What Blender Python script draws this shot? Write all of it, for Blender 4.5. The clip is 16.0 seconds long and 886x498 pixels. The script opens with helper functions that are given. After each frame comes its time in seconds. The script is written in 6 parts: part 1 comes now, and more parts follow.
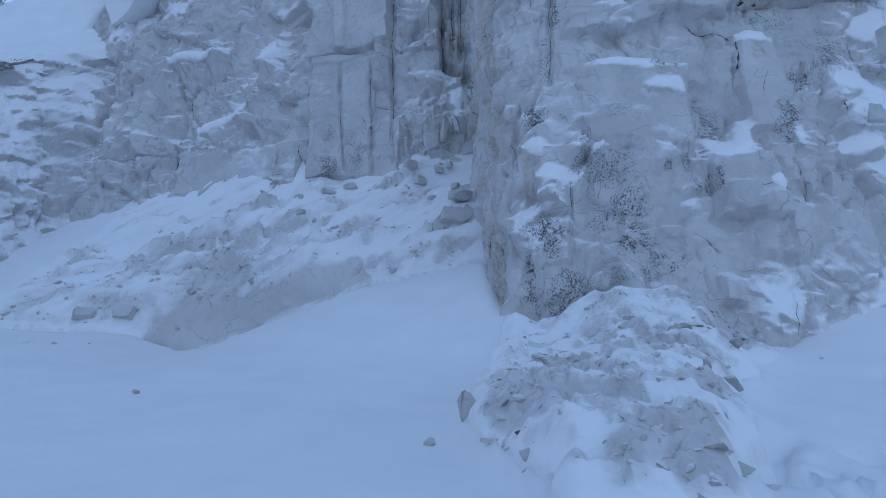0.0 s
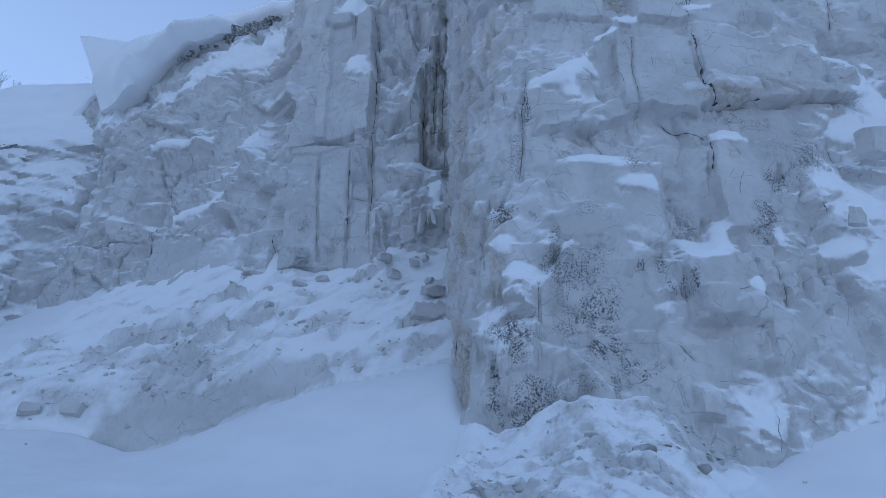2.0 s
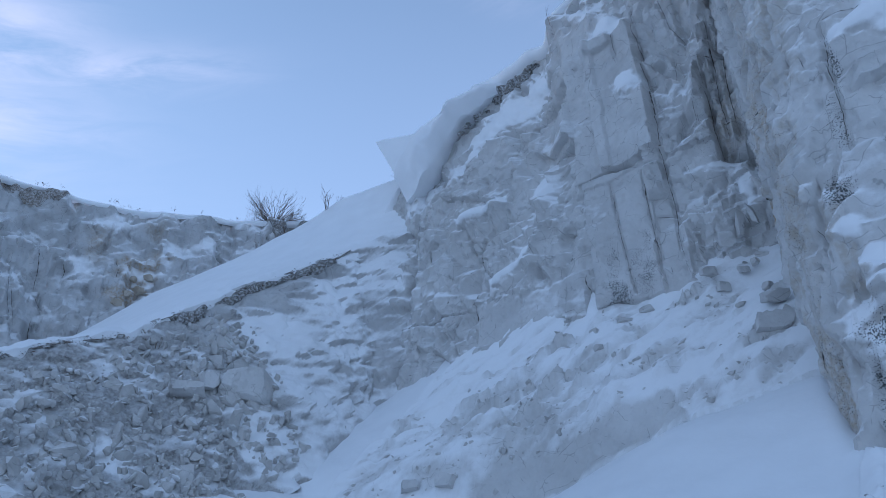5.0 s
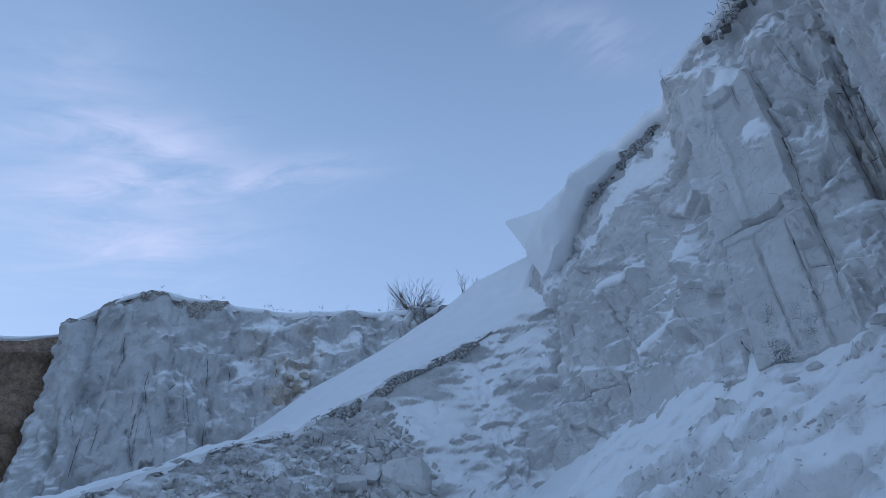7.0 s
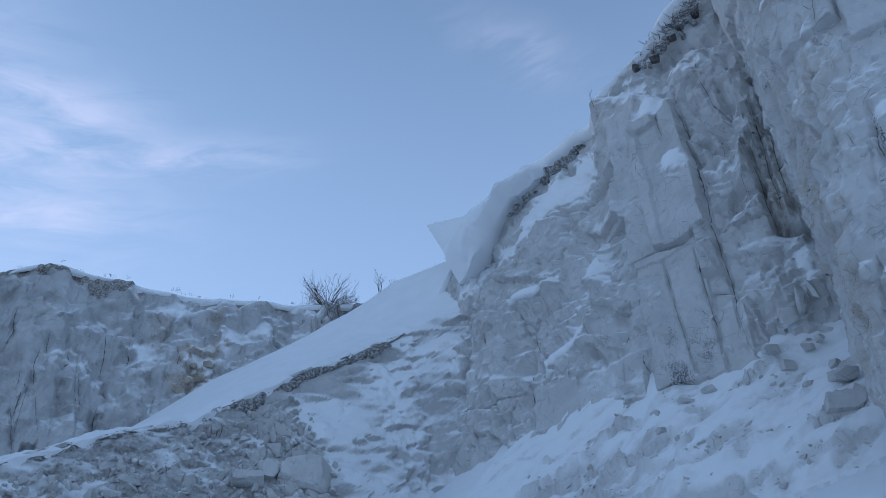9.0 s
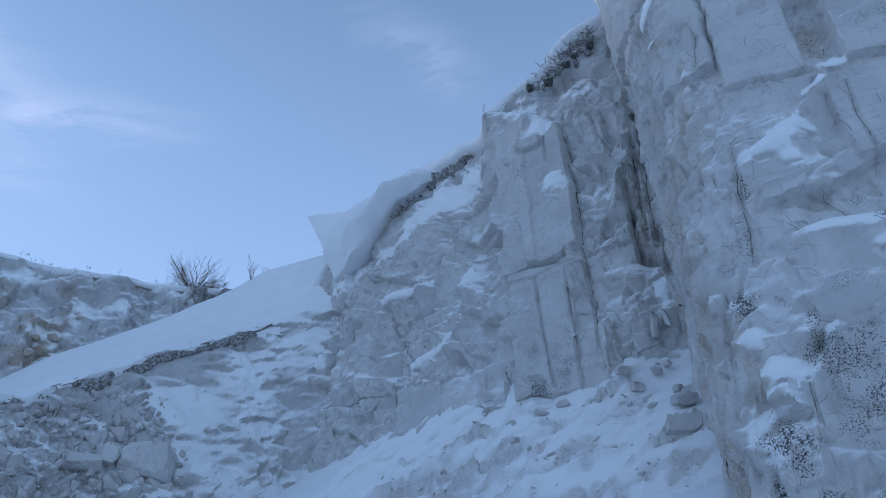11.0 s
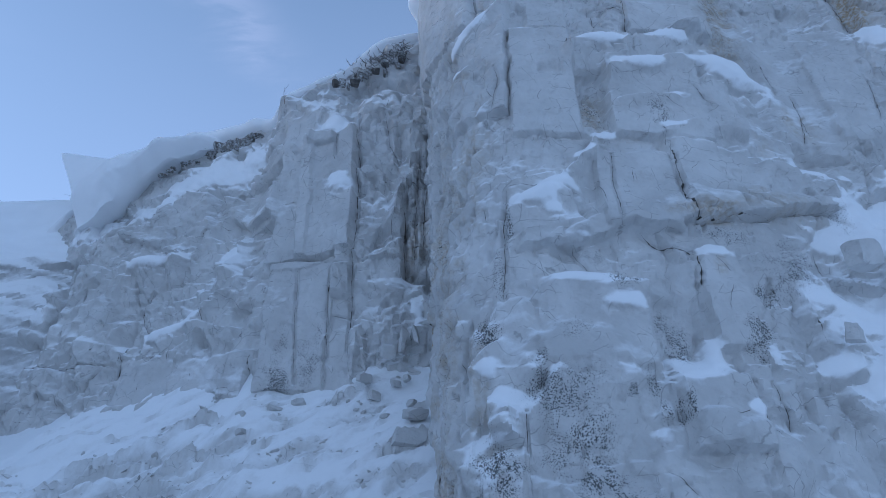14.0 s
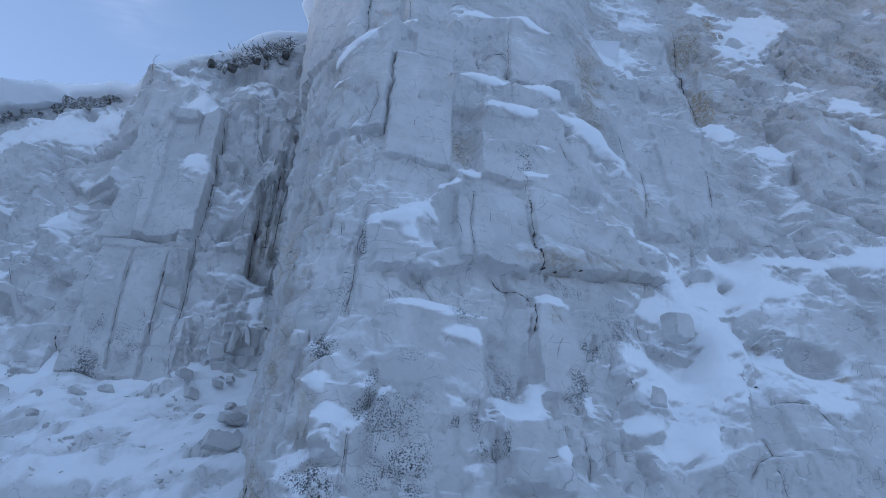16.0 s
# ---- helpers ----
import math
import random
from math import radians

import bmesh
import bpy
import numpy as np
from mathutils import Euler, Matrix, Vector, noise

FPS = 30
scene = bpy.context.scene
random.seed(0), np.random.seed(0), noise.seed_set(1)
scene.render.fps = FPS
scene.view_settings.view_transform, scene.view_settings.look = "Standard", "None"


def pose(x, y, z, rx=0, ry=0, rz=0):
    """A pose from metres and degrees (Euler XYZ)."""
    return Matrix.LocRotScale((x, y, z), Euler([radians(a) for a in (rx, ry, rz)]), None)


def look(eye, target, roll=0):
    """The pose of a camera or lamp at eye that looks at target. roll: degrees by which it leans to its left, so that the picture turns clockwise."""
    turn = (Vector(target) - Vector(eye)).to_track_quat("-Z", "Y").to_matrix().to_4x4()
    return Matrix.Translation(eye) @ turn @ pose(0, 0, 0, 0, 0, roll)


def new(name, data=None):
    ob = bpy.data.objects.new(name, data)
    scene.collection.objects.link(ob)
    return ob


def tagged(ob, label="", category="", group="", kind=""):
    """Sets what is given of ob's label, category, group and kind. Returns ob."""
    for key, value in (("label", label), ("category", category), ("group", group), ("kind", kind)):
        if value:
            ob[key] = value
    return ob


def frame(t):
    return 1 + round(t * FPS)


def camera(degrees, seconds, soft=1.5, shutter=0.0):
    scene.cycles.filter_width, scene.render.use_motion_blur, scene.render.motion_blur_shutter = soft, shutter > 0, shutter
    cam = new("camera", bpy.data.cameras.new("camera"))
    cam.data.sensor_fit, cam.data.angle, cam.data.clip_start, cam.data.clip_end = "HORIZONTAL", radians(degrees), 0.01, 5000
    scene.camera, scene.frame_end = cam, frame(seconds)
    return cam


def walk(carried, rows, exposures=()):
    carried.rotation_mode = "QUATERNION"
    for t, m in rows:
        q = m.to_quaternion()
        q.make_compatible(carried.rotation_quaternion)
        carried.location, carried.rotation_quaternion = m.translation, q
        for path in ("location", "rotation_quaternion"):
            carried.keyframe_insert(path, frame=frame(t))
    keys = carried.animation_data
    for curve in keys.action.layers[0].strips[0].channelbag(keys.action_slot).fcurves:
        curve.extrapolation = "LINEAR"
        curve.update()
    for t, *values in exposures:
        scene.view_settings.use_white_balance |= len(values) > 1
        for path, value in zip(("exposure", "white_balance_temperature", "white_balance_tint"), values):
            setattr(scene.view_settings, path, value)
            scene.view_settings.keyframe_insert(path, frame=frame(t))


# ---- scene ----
cam = camera(63.3, 16.0, 0.5)
METRES, EYE, TILT, LEAN, TURN = 4.0, 1.6, 20.0, 0.0, 0.0
ROWS = [
    (0.0, 0.0, 0.0, 0.0, 0.0, 0.0, -0.0),
    (0.5, 0.033, 0.0824, 0.0047, -0.81, -0.78, -0.95),
    (1.0, 0.0731, 0.0846, 0.0383, -1.18, 0.84, -1.91),
    (1.5, 0.1134, 0.0885, 0.0762, -1.16, 4.24, -2.18),
    (2.0, 0.1702, 0.1485, 0.0657, 0.11, 6.85, -1.07),
    (2.5, 0.1925, 0.3219, 0.0435, 2.04, 7.48, 0.11),
    (3.0, 0.2011, 0.4457, 0.1331, 3.05, 6.72, 0.1),
    (3.5, 0.1917, 0.4276, 0.1119, 4.65, 5.91, -0.04),
    (4.0, 0.1969, 0.3578, 0.0973, 9.59, 5.95, 1.86),
    (4.5, 0.1702, 0.3085, 0.1173, 18.33, 7.73, 5.91),
    (5.0, 0.1667, 0.2706, 0.1284, 26.6, 11.25, 9.61),
    (7.5, 0.1951, 0.1962, 0.1635, 38.89, 19.8, 12.84),
    (8.0, 0.1898, 0.2021, 0.1652, 36.72, 19.23, 12.05),
    (8.5, 0.1882, 0.2052, 0.1667, 33.89, 18.58, 11.12),
    (9.0, 0.1876, 0.2065, 0.1672, 30.95, 18.05, 10.22),
    (11.5, 0.1851, 0.232, 0.1612, 16.84, 16.12, 6.31),
    (12.0, 0.1863, 0.2394, 0.1593, 13.55, 15.8, 5.6),
    (12.5, 0.1871, 0.2544, 0.1581, 9.94, 15.42, 4.5),
    (13.0, 0.1898, 0.2645, 0.1554, 6.21, 15.16, 3.11),
    (13.5, 0.1885, 0.2672, 0.1546, 2.57, 15.08, 1.6),
    (14.0, 0.1871, 0.2728, 0.1537, -0.92, 15.31, -0.11),
    (14.5, 0.1841, 0.2742, 0.1544, -4.31, 15.72, -1.86),
    (15.0, 0.1842, 0.2717, 0.1556, -7.75, 16.26, -3.55),
    (15.5, 0.1845, 0.2694, 0.157, -11.44, 16.9, -5.18),
    (16.0, 0.1867, 0.2768, 0.1582, -15.09, 17.56, -6.62),
]
walk(cam, [(t, pose(0, 0, EYE, TILT, LEAN, TURN) @ pose(METRES * x, METRES * y, METRES * z, 90 + pitch, roll, yaw)) for t, x, y, z, yaw, pitch, roll in ROWS],
     exposures=[(0.0, 1.18, 4370, 7), (4.0, 1.20, 4410, 6), (5.0, 1.15, 4410, 5), (7.5, 0.94, 4450, 4), (9.0, 0.97, 4380, 3), (11.5, 1.05, 4310, 4), (13.5, 1.11, 4315, 5), (16.0, 1.24, 4375, 7)])

# ---- world and light ----
world = bpy.data.worlds.new("winter_sky")
scene.world = world
world.use_nodes = True
wn, wl = world.node_tree.nodes, world.node_tree.links
wn.clear()
SUN_ELEV, SUN_TURN = radians(3.0), radians(-85.0)
sky = wn.new("ShaderNodeTexSky")
sky.sky_type, sky.sun_disc, sky.sun_elevation, sky.sun_rotation = "NISHITA", False, SUN_ELEV, SUN_TURN
sky.air_density, sky.dust_density, sky.ozone_density = 1.0, 0.6, 1.2
coord = wn.new("ShaderNodeTexCoord")

def sky_math(op, a, b=0.0, c=0.0):
    t = wn.new("ShaderNodeMath")
    t.operation = op
    for k, v in enumerate((a, b, c)):
        if isinstance(v, (int, float)):
            t.inputs[k].default_value = v
        else:
            wl.new(v, t.inputs[k])
    return t.outputs[0]


def sky_noise(scale, detail, rough):
    t = wn.new("ShaderNodeTexNoise")
    t.inputs["Scale"].default_value, t.inputs["Detail"].default_value, t.inputs["Roughness"].default_value = scale, detail, rough
    wl.new(coord.outputs["Generated"], t.inputs["Vector"])
    return t.outputs["Fac"]


axes = wn.new("ShaderNodeSeparateXYZ")
wl.new(coord.outputs["Generated"], axes.inputs[0])
turn_deg = sky_math("MULTIPLY", sky_math("ARCTAN2", sky_math("MULTIPLY", axes.outputs["X"], -1.0), axes.outputs["Y"]), 57.296)
rise_deg = sky_math("MULTIPLY", sky_math("ARCSINE", axes.outputs["Z"]), 57.296)
streak = wn.new("ShaderNodeCombineXYZ")
wl.new(sky_math("MULTIPLY_ADD", rise_deg, 0.03, sky_math("MULTIPLY", turn_deg, 0.10)), streak.inputs[0])
wl.new(sky_math("MULTIPLY_ADD", turn_deg, 0.09, sky_math("MULTIPLY", rise_deg, 0.42)), streak.inputs[1])
feather = wn.new("ShaderNodeTexNoise")
feather.inputs["Scale"].default_value, feather.inputs["Detail"].default_value, feather.inputs["Roughness"].default_value = 1.3, 5.0, 0.6
feather.inputs["Distortion"].default_value = 0.6
wl.new(streak.outputs[0], feather.inputs["Vector"])
fluff = feather.outputs["Fac"]
turn_w = sky_math("MULTIPLY_ADD", sky_math("SUBTRACT", sky_noise(5.0, 3.0, 0.5), 0.5), 9.0, turn_deg)
rise_w = sky_math("MULTIPLY_ADD", sky_math("SUBTRACT", fluff, 0.5), 4.0, rise_deg)
haze = wn.new("ShaderNodeMapRange")
for key, v in zip(("From Min", "From Max", "To Min", "To Max"), (22.0, 55.0, 0.66, 0.30)):
    haze.inputs[key].default_value = v
wl.new(rise_deg, haze.inputs["Value"])
veil, wisps = haze.outputs["Result"], 0.0
# wisps: turn and rise of both ends, half width, strength
for t0, r0, t1, r1, wide, much in ((76.0, 38.6, 63.0, 41.6, 2.0, 0.30), (76.0, 34.4, 65.0, 38.4, 1.3, 0.26), (66.0, 38.2, 49.0, 41.6, 1.4, 0.30), (75.0, 31.6, 59.0, 34.8, 2.0, 0.24),
                                   (31.0, 53.0, 17.5, 48.8, 2.0, 0.15), (84.0, 43.0, 70.0, 40.0, 5.0, 0.15), (84.0, 32.0, 58.0, 34.0, 7.0, 0.16)):
    level = math.cos(radians((r0 + r1) / 2))
    du, dv = (t1 - t0) * level, r1 - r0
    half = 0.5 * math.hypot(du, dv)
    du, dv = du / (2 * half), dv / (2 * half)
    a = sky_math("MULTIPLY", sky_math("SUBTRACT", turn_w, (t0 + t1) / 2), level)
    b = sky_math("SUBTRACT", rise_w, (r0 + r1) / 2)
    along = sky_math("ADD", sky_math("MULTIPLY", a, du / half), sky_math("MULTIPLY", b, dv / half))
    across = sky_math("ADD", sky_math("MULTIPLY", a, -dv / wide), sky_math("MULTIPLY", b, du / wide))
    r2 = sky_math("ADD", sky_math("MULTIPLY", along, along), sky_math("MULTIPLY", across, across))
    wisps = sky_math("MULTIPLY_ADD", sky_math("EXPONENT", sky_math("MULTIPLY", r2, -1.0)), sky_math("MAXIMUM", sky_math("MULTIPLY_ADD", fluff, 4.0 * much, -1.15 * much), 0.0), wisps)
cloud = wn.new("ShaderNodeMix")
cloud.data_type = "RGBA"
cloud.inputs["B"].default_value = (2.86, 2.76, 2.97, 1)
back = wn.new("ShaderNodeBackground")
back.inputs["Strength"].default_value = 0.12
wout = wn.new("ShaderNodeOutputWorld")
wl.new(veil, cloud.inputs["Factor"])
wl.new(sky.outputs["Color"], cloud.inputs["A"])
pink = wn.new("ShaderNodeMix")
pink.data_type = "RGBA"
pink.inputs["B"].default_value = (3.9, 3.05, 2.85, 1)
wl.new(sky_math("MINIMUM", wisps, 0.8), pink.inputs["Factor"])
wl.new(cloud.outputs["Result"], pink.inputs["A"])
wl.new(pink.outputs["Result"], back.inputs["Color"])
wl.new(back.outputs["Background"], wout.inputs["Surface"])

sun = new("sun", bpy.data.lights.new("sun", "SUN"))
sun.data.energy, sun.data.angle, sun.data.color = 0.12, radians(12), (1.0, 0.93, 0.86)
sun.matrix_world = look((30 * math.sin(SUN_TURN), 30 * math.cos(SUN_TURN), 30 * math.tan(SUN_ELEV)), (0, 0, 0))


# ---- number fields ----
def ramp01(a, b, x):
    t = np.clip((x - a) / (b - a), 0.0, 1.0)
    return t * t * (3.0 - 2.0 * t)


def rnd(i, j, seed):
    """A random number from 0 to 1 for each whole-numbered pair."""
    h = (i.astype(np.int64) * 374761393 + j.astype(np.int64) * 668265263 + seed * 974634777) & 0xFFFFFFFF
    h = ((h ^ (h >> 13)) * 1274126177) & 0xFFFFFFFF
    h = ((h ^ (h >> 16)) * 2246822519) & 0xFFFFFFFF
    return ((h ^ (h >> 15)) & 0xFFFFFF) / float(0x1000000)


def vnoise(x, y, seed):
    i, j = np.floor(x), np.floor(y)
    fx, fy = x - i, y - j
    fx, fy = fx * fx * fx * (fx * (fx * 6 - 15) + 10), fy * fy * fy * (fy * (fy * 6 - 15) + 10)
    a, b = rnd(i, j, seed), rnd(i + 1, j, seed)
    c, d = rnd(i, j + 1, seed), rnd(i + 1, j + 1, seed)
    return (a + (b - a) * fx) * (1 - fy) + (c + (d - c) * fx) * fy - 0.5


def fbm(x, y, seed, octaves=4, gain=0.5):
    total, amp = np.zeros(np.broadcast(x, y).shape), 1.0
    for k in range(octaves):
        total += amp * vnoise(x * 2.03 ** k + 17.3 * k, y * 2.03 ** k - 9.1 * k, seed + k)
        amp *= gain
    return total


def facets(u, z, su, sz, seed, amp, tilt):
    """Broken faces: each uneven cell lies at its own depth and tilt. Gives the depth and the nearness to a joint."""
    x, y = u / su, z / sz
    i0, j0 = np.floor(x), np.floor(y)
    f1 = np.full(x.shape, 9.0)
    f2 = np.full(x.shape, 9.0)
    depth = np.zeros(x.shape)
    for di in (-1, 0, 1):
        for dj in (-1, 0, 1):
            i, j = i0 + di, j0 + dj
            dx = x - (i + 0.1 + 0.8 * rnd(i, j, seed))
            dy = y - (j + 0.1 + 0.8 * rnd(i, j, seed + 1))
            d = np.maximum(np.abs(dx), np.abs(dy)) * 0.55 + np.hypot(dx, dy) * 0.45
            val = amp * (2 * rnd(i, j, seed + 2) - 1) + tilt * (dx * su * (2 * rnd(i, j, seed + 3) - 1) + dy * sz * (2 * rnd(i, j, seed + 4) - 1))
            near = d < f1
            f2 = np.where(near, f1, np.minimum(f2, d))
            depth = np.where(near, val, depth)
            f1 = np.where(near, d, f1)
    return depth, f2 - f1


def chisel(u, z, su, sz, seed, amp, tilt, steep=1.5):
    """Blocks with flat tilted tops and steep broken sides that meet without gaps."""
    x, y = u / su, z / sz
    i0, j0 = np.floor(x).astype(int), np.floor(y).astype(int)
    il, jl = i0.min() - 1, j0.min() - 1
    ii, jj = np.meshgrid(np.arange(il, i0.max() + 2), np.arange(jl, j0.max() + 2), indexing="ij")
    tab = [rnd(ii, jj, seed + 7 * k) for k in range(13)]
    size = math.sqrt(su * sz)
    best = np.full(x.shape, -9.0)
    for di in (-1, 0, 1):
        for dj in (-1, 0, 1):
            at = (i0 + di - il, j0 + dj - jl)
            r = [t[at] for t in tab]
            dx, dy = x - (i0 + di + 0.15 + 0.7 * r[0]), y - (j0 + dj + 0.15 + 0.7 * r[1])
            level = amp * (2 * r[2] - 1)
            top = level + tilt * (dx * su * (2 * r[3] - 1) + dy * sz * (2 * r[4] - 1))
            for k in range(4):
                a = math.pi / 2 * k + 0.9 * (r[5 + k] - 0.5)
                top = np.minimum(top, level + steep * size * (0.35 + 0.4 * r[9 + k] - dx * np.cos(a) - dy * np.sin(a)))
            best = np.maximum(best, top)
    return np.maximum(best, -1.2 * amp - 0.3 * tilt * size)


def blur(a, n):
    """A soft mean over about n cells each way."""
    for _ in range(2):
        for axis in (0, 1):
            pad = [(0, 0), (0, 0)]
            pad[axis] = (n + 1, n)
            c = np.cumsum(np.pad(a, pad, mode="edge"), axis=axis)
            lo = np.take(c, range(0, a.shape[axis]), axis=axis)
            hi = np.take(c, range(2 * n + 1, 2 * n + 1 + a.shape[axis]), axis=axis)
            a = (hi - lo) / (2 * n + 1)
    return a


def sheet_mesh(name, X, Y, Z, keep=None, fields=None, flip=False, crisp=0):
    """A mesh from a grid of places; keep: which of the grid's points carry faces."""
    h, w = X.shape
    idx = np.arange(h * w).reshape(h, w)
    quads = np.stack([idx[:-1, :-1], idx[:-1, 1:], idx[1:, 1:], idx[1:, :-1]], -1).reshape(-1, 4)
    if keep is not None:
        k = keep.ravel()
        quads = quads[k[quads].any(axis=1)]
    if flip:
        quads = quads[:, ::-1]
    used = np.unique(quads)
    remap = np.full(h * w, -1)
    remap[used] = np.arange(len(used))
    quads = remap[quads]
    co = np.stack([X.ravel()[used], Y.ravel()[used], Z.ravel()[used]], -1).astype(np.float32)
    me = bpy.data.meshes.new(name)
    me.vertices.add(len(co))
    me.vertices.foreach_set("co", co.ravel())
    me.loops.add(len(quads) * 4)
    me.loops.foreach_set("vertex_index", quads.ravel().astype(np.int32))
    me.polygons.add(len(quads))
    me.polygons.foreach_set("loop_start", (np.arange(len(quads)) * 4).astype(np.int32))
    me.update(calc_edges=True)
    me.polygons.foreach_set("use_smooth", np.ones(len(quads), dtype=bool))
    for key, f in (fields or {}).items():
        at = me.attributes.new(key, "FLOAT", "POINT")
        at.data.foreach_set("value", f.ravel()[used].astype(np.float32))
    if crisp:
        me.set_sharp_from_angle(angle=radians(crisp))
    me.validate()
    return me


# ---- materials ----
def material(name):
    m = bpy.data.materials.new(name)
    m.use_nodes = True
    n, l = m.node_tree.nodes, m.node_tree.links
    return m, n, l, n["Principled BSDF"]


def tex_noise(n, l, vec, scale, detail=4.0, rough=0.55):
    t = n.new("ShaderNodeTexNoise")
    t.inputs["Scale"].default_value, t.inputs["Detail"].default_value, t.inputs["Roughness"].default_value = scale, detail, rough
    l.new(vec, t.inputs["Vector"])
    return t.outputs["Fac"]


def remap(n, l, val, a, b, c=0.0, d=1.0):
    t = n.new("ShaderNodeMapRange")
    for key, v in zip(("From Min", "From Max", "To Min", "To Max"), (a, b, c, d)):
        t.inputs[key].default_value = v
    l.new(val, t.inputs["Value"])
    return t.outputs["Result"]


def mix(n, l, fac, a, b):
    t = n.new("ShaderNodeMix")
    t.data_type = "RGBA"
    if isinstance(fac, float):
        t.inputs["Factor"].default_value = fac
    else:
        l.new(fac, t.inputs["Factor"])
    for key, v in (("A", a), ("B", b)):
        if isinstance(v, tuple):
            t.inputs[key].default_value = (*v, 1)
        else:
            l.new(v, t.inputs[key])
    return t.outputs["Result"]


def math_node(n, l, op, a, b):
    t = n.new("ShaderNodeMath")
    t.operation, t.use_clamp = op, False
    for k, v in enumerate((a, b)):
        if isinstance(v, (int, float)):
            t.inputs[k].default_value = v
        else:
            l.new(v, t.inputs[k])
    return t.outputs[0]


def bump(n, l, bsdf, height, dist, strength=1.0, below=None):
    b = n.new("ShaderNodeBump")
    b.inputs["Distance"].default_value, b.inputs["Strength"].default_value = dist, strength
    l.new(height, b.inputs["Height"])
    if below is not None:
        l.new(below, b.inputs["Normal"])
    l.new(b.outputs["Normal"], bsdf.inputs["Normal"])
    return b.outputs["Normal"]


SNOW = (0.88, 0.885, 0.89)


def chalk(name, light=(0.645, 0.634, 0.614), dark=(0.525, 0.515, 0.497), stain=(0.33, 0.25, 0.13), dust=0.56, soft=0.55):
    """Chalk rock: pale faces, grey weathering, ochre stains and dark specks where the mesh has them, fine snow on upward faces."""
    m, n, l, b = material(name)
    pos = n.new("ShaderNodeNewGeometry")
    P = pos.outputs["Position"]
    big = tex_noise(n, l, P, 0.7, 5, 0.6)
    fine = tex_noise(n, l, P, 9.0, 5, 0.6)
    grain = tex_noise(n, l, P, 38.0, 3, 0.6)
    col = mix(n, l, remap(n, l, big, 0.36, 0.64), dark, light)
    col = mix(n, l, remap(n, l, fine, 0.42, 0.34, 0.0, 0.2), col, tuple(0.86 * c for c in dark))
    bent = n.new("ShaderNodeVectorMath")
    bent.operation = "MULTIPLY_ADD"
    wob = n.new("ShaderNodeTexNoise")
    wob.inputs["Scale"].default_value, wob.inputs["Detail"].default_value = 2.2, 3.0
    l.new(P, wob.inputs["Vector"])
    l.new(wob.outputs["Color"], bent.inputs[0])
    bent.inputs[1].default_value = (0.2, 0.2, 0.28)
    l.new(P, bent.inputs[2])
    for scale, width, low_, high_ in ((0.95, 0.010, 0.51, 0.57), (2.4, 0.009, 0.52, 0.58)):
        net = n.new("ShaderNodeTexVoronoi")
        net.feature = "DISTANCE_TO_EDGE"
        net.inputs["Scale"].default_value = scale
        l.new(bent.outputs[0], net.inputs["Vector"])
        where = tex_noise(n, l, P, 1.1 * scale, 3, 0.6)
        line = math_node(n, l, "MULTIPLY", remap(n, l, net.outputs["Distance"], width * scale, 0.3 * width * scale), remap(n, l, where, low_, high_, 0.0, 0.45))
        col = mix(n, l, line, col, tuple(0.4 * c for c in dark))
    at = n.new("ShaderNodeAttribute")
    at.attribute_name = "stain"
    col = mix(n, l, math_node(n, l, "MULTIPLY", at.outputs["Fac"], remap(n, l, fine, 0.35, 0.6)), col, stain)
    # powder snow: on faces that look up and round the drifts
    sep = n.new("ShaderNodeSeparateXYZ")
    l.new(pos.outputs["Normal"], sep.inputs[0])
    pw = n.new("ShaderNodeAttribute")
    pw.attribute_name = "powder"
    mid = tex_noise(n, l, P, 2.4, 5, 0.6)
    up = math_node(n, l, "MULTIPLY", sep.outputs["Z"], 0.9)
    for field_, much in ((fine, 0.36), (mid, 0.5), (grain, 0.14)):
        up = math_node(n, l, "ADD", up, math_node(n, l, "MULTIPLY", math_node(n, l, "SUBTRACT", field_, 0.5), much))
    up = math_node(n, l, "ADD", up, math_node(n, l, "MULTIPLY", pw.outputs["Fac"], 1.0))
    lay = remap(n, l, up, 0.80 - 0.6 * dust, 0.80 + soft - 0.6 * dust, 0.0, 0.96)
    col = mix(n, l, lay, col, SNOW)
    # dark lichen specks, large and small
    pit = n.new("ShaderNodeAttribute")
    pit.attribute_name = "lichen"
    clump = tex_noise(n, l, P, 3.4, 5, 0.65)
    amount = math_node(n, l, "MULTIPLY", pit.outputs["Fac"], remap(n, l, clump, 0.35, 0.52, 0.0, 1.4))
    for scale, part in ((24.0, 0.36), (43.0, 0.45)):
        vor = n.new("ShaderNodeTexVoronoi")
        vor.inputs["Scale"].default_value = scale
        l.new(P, vor.inputs["Vector"])
        odd = n.new("ShaderNodeSeparateColor")
        l.new(vor.outputs["Color"], odd.inputs[0])
        size = math_node(n, l, "MULTIPLY", math_node(n, l, "MULTIPLY", math_node(n, l, "POWER", amount, 0.6), part), remap(n, l, odd.outputs[0], 0.0, 1.0, 0.35, 1.2))
        speck = math_node(n, l, "LESS_THAN", vor.outputs["Distance"], size)
        col = mix(n, l, math_node(n, l, "MULTIPLY", speck, 0.9), col, (0.07, 0.075, 0.075))
    l.new(col, b.inputs["Base Color"])
    b.inputs["Roughness"].default_value = 0.9
    b.inputs["Specular IOR Level"].default_value = 0.15
    # small broken faces, each turned its own way
    turned = pos.outputs["Normal"]
    bare_ = remap(n, l, lay, 0.2, 0.8, 1.0, 0.0)
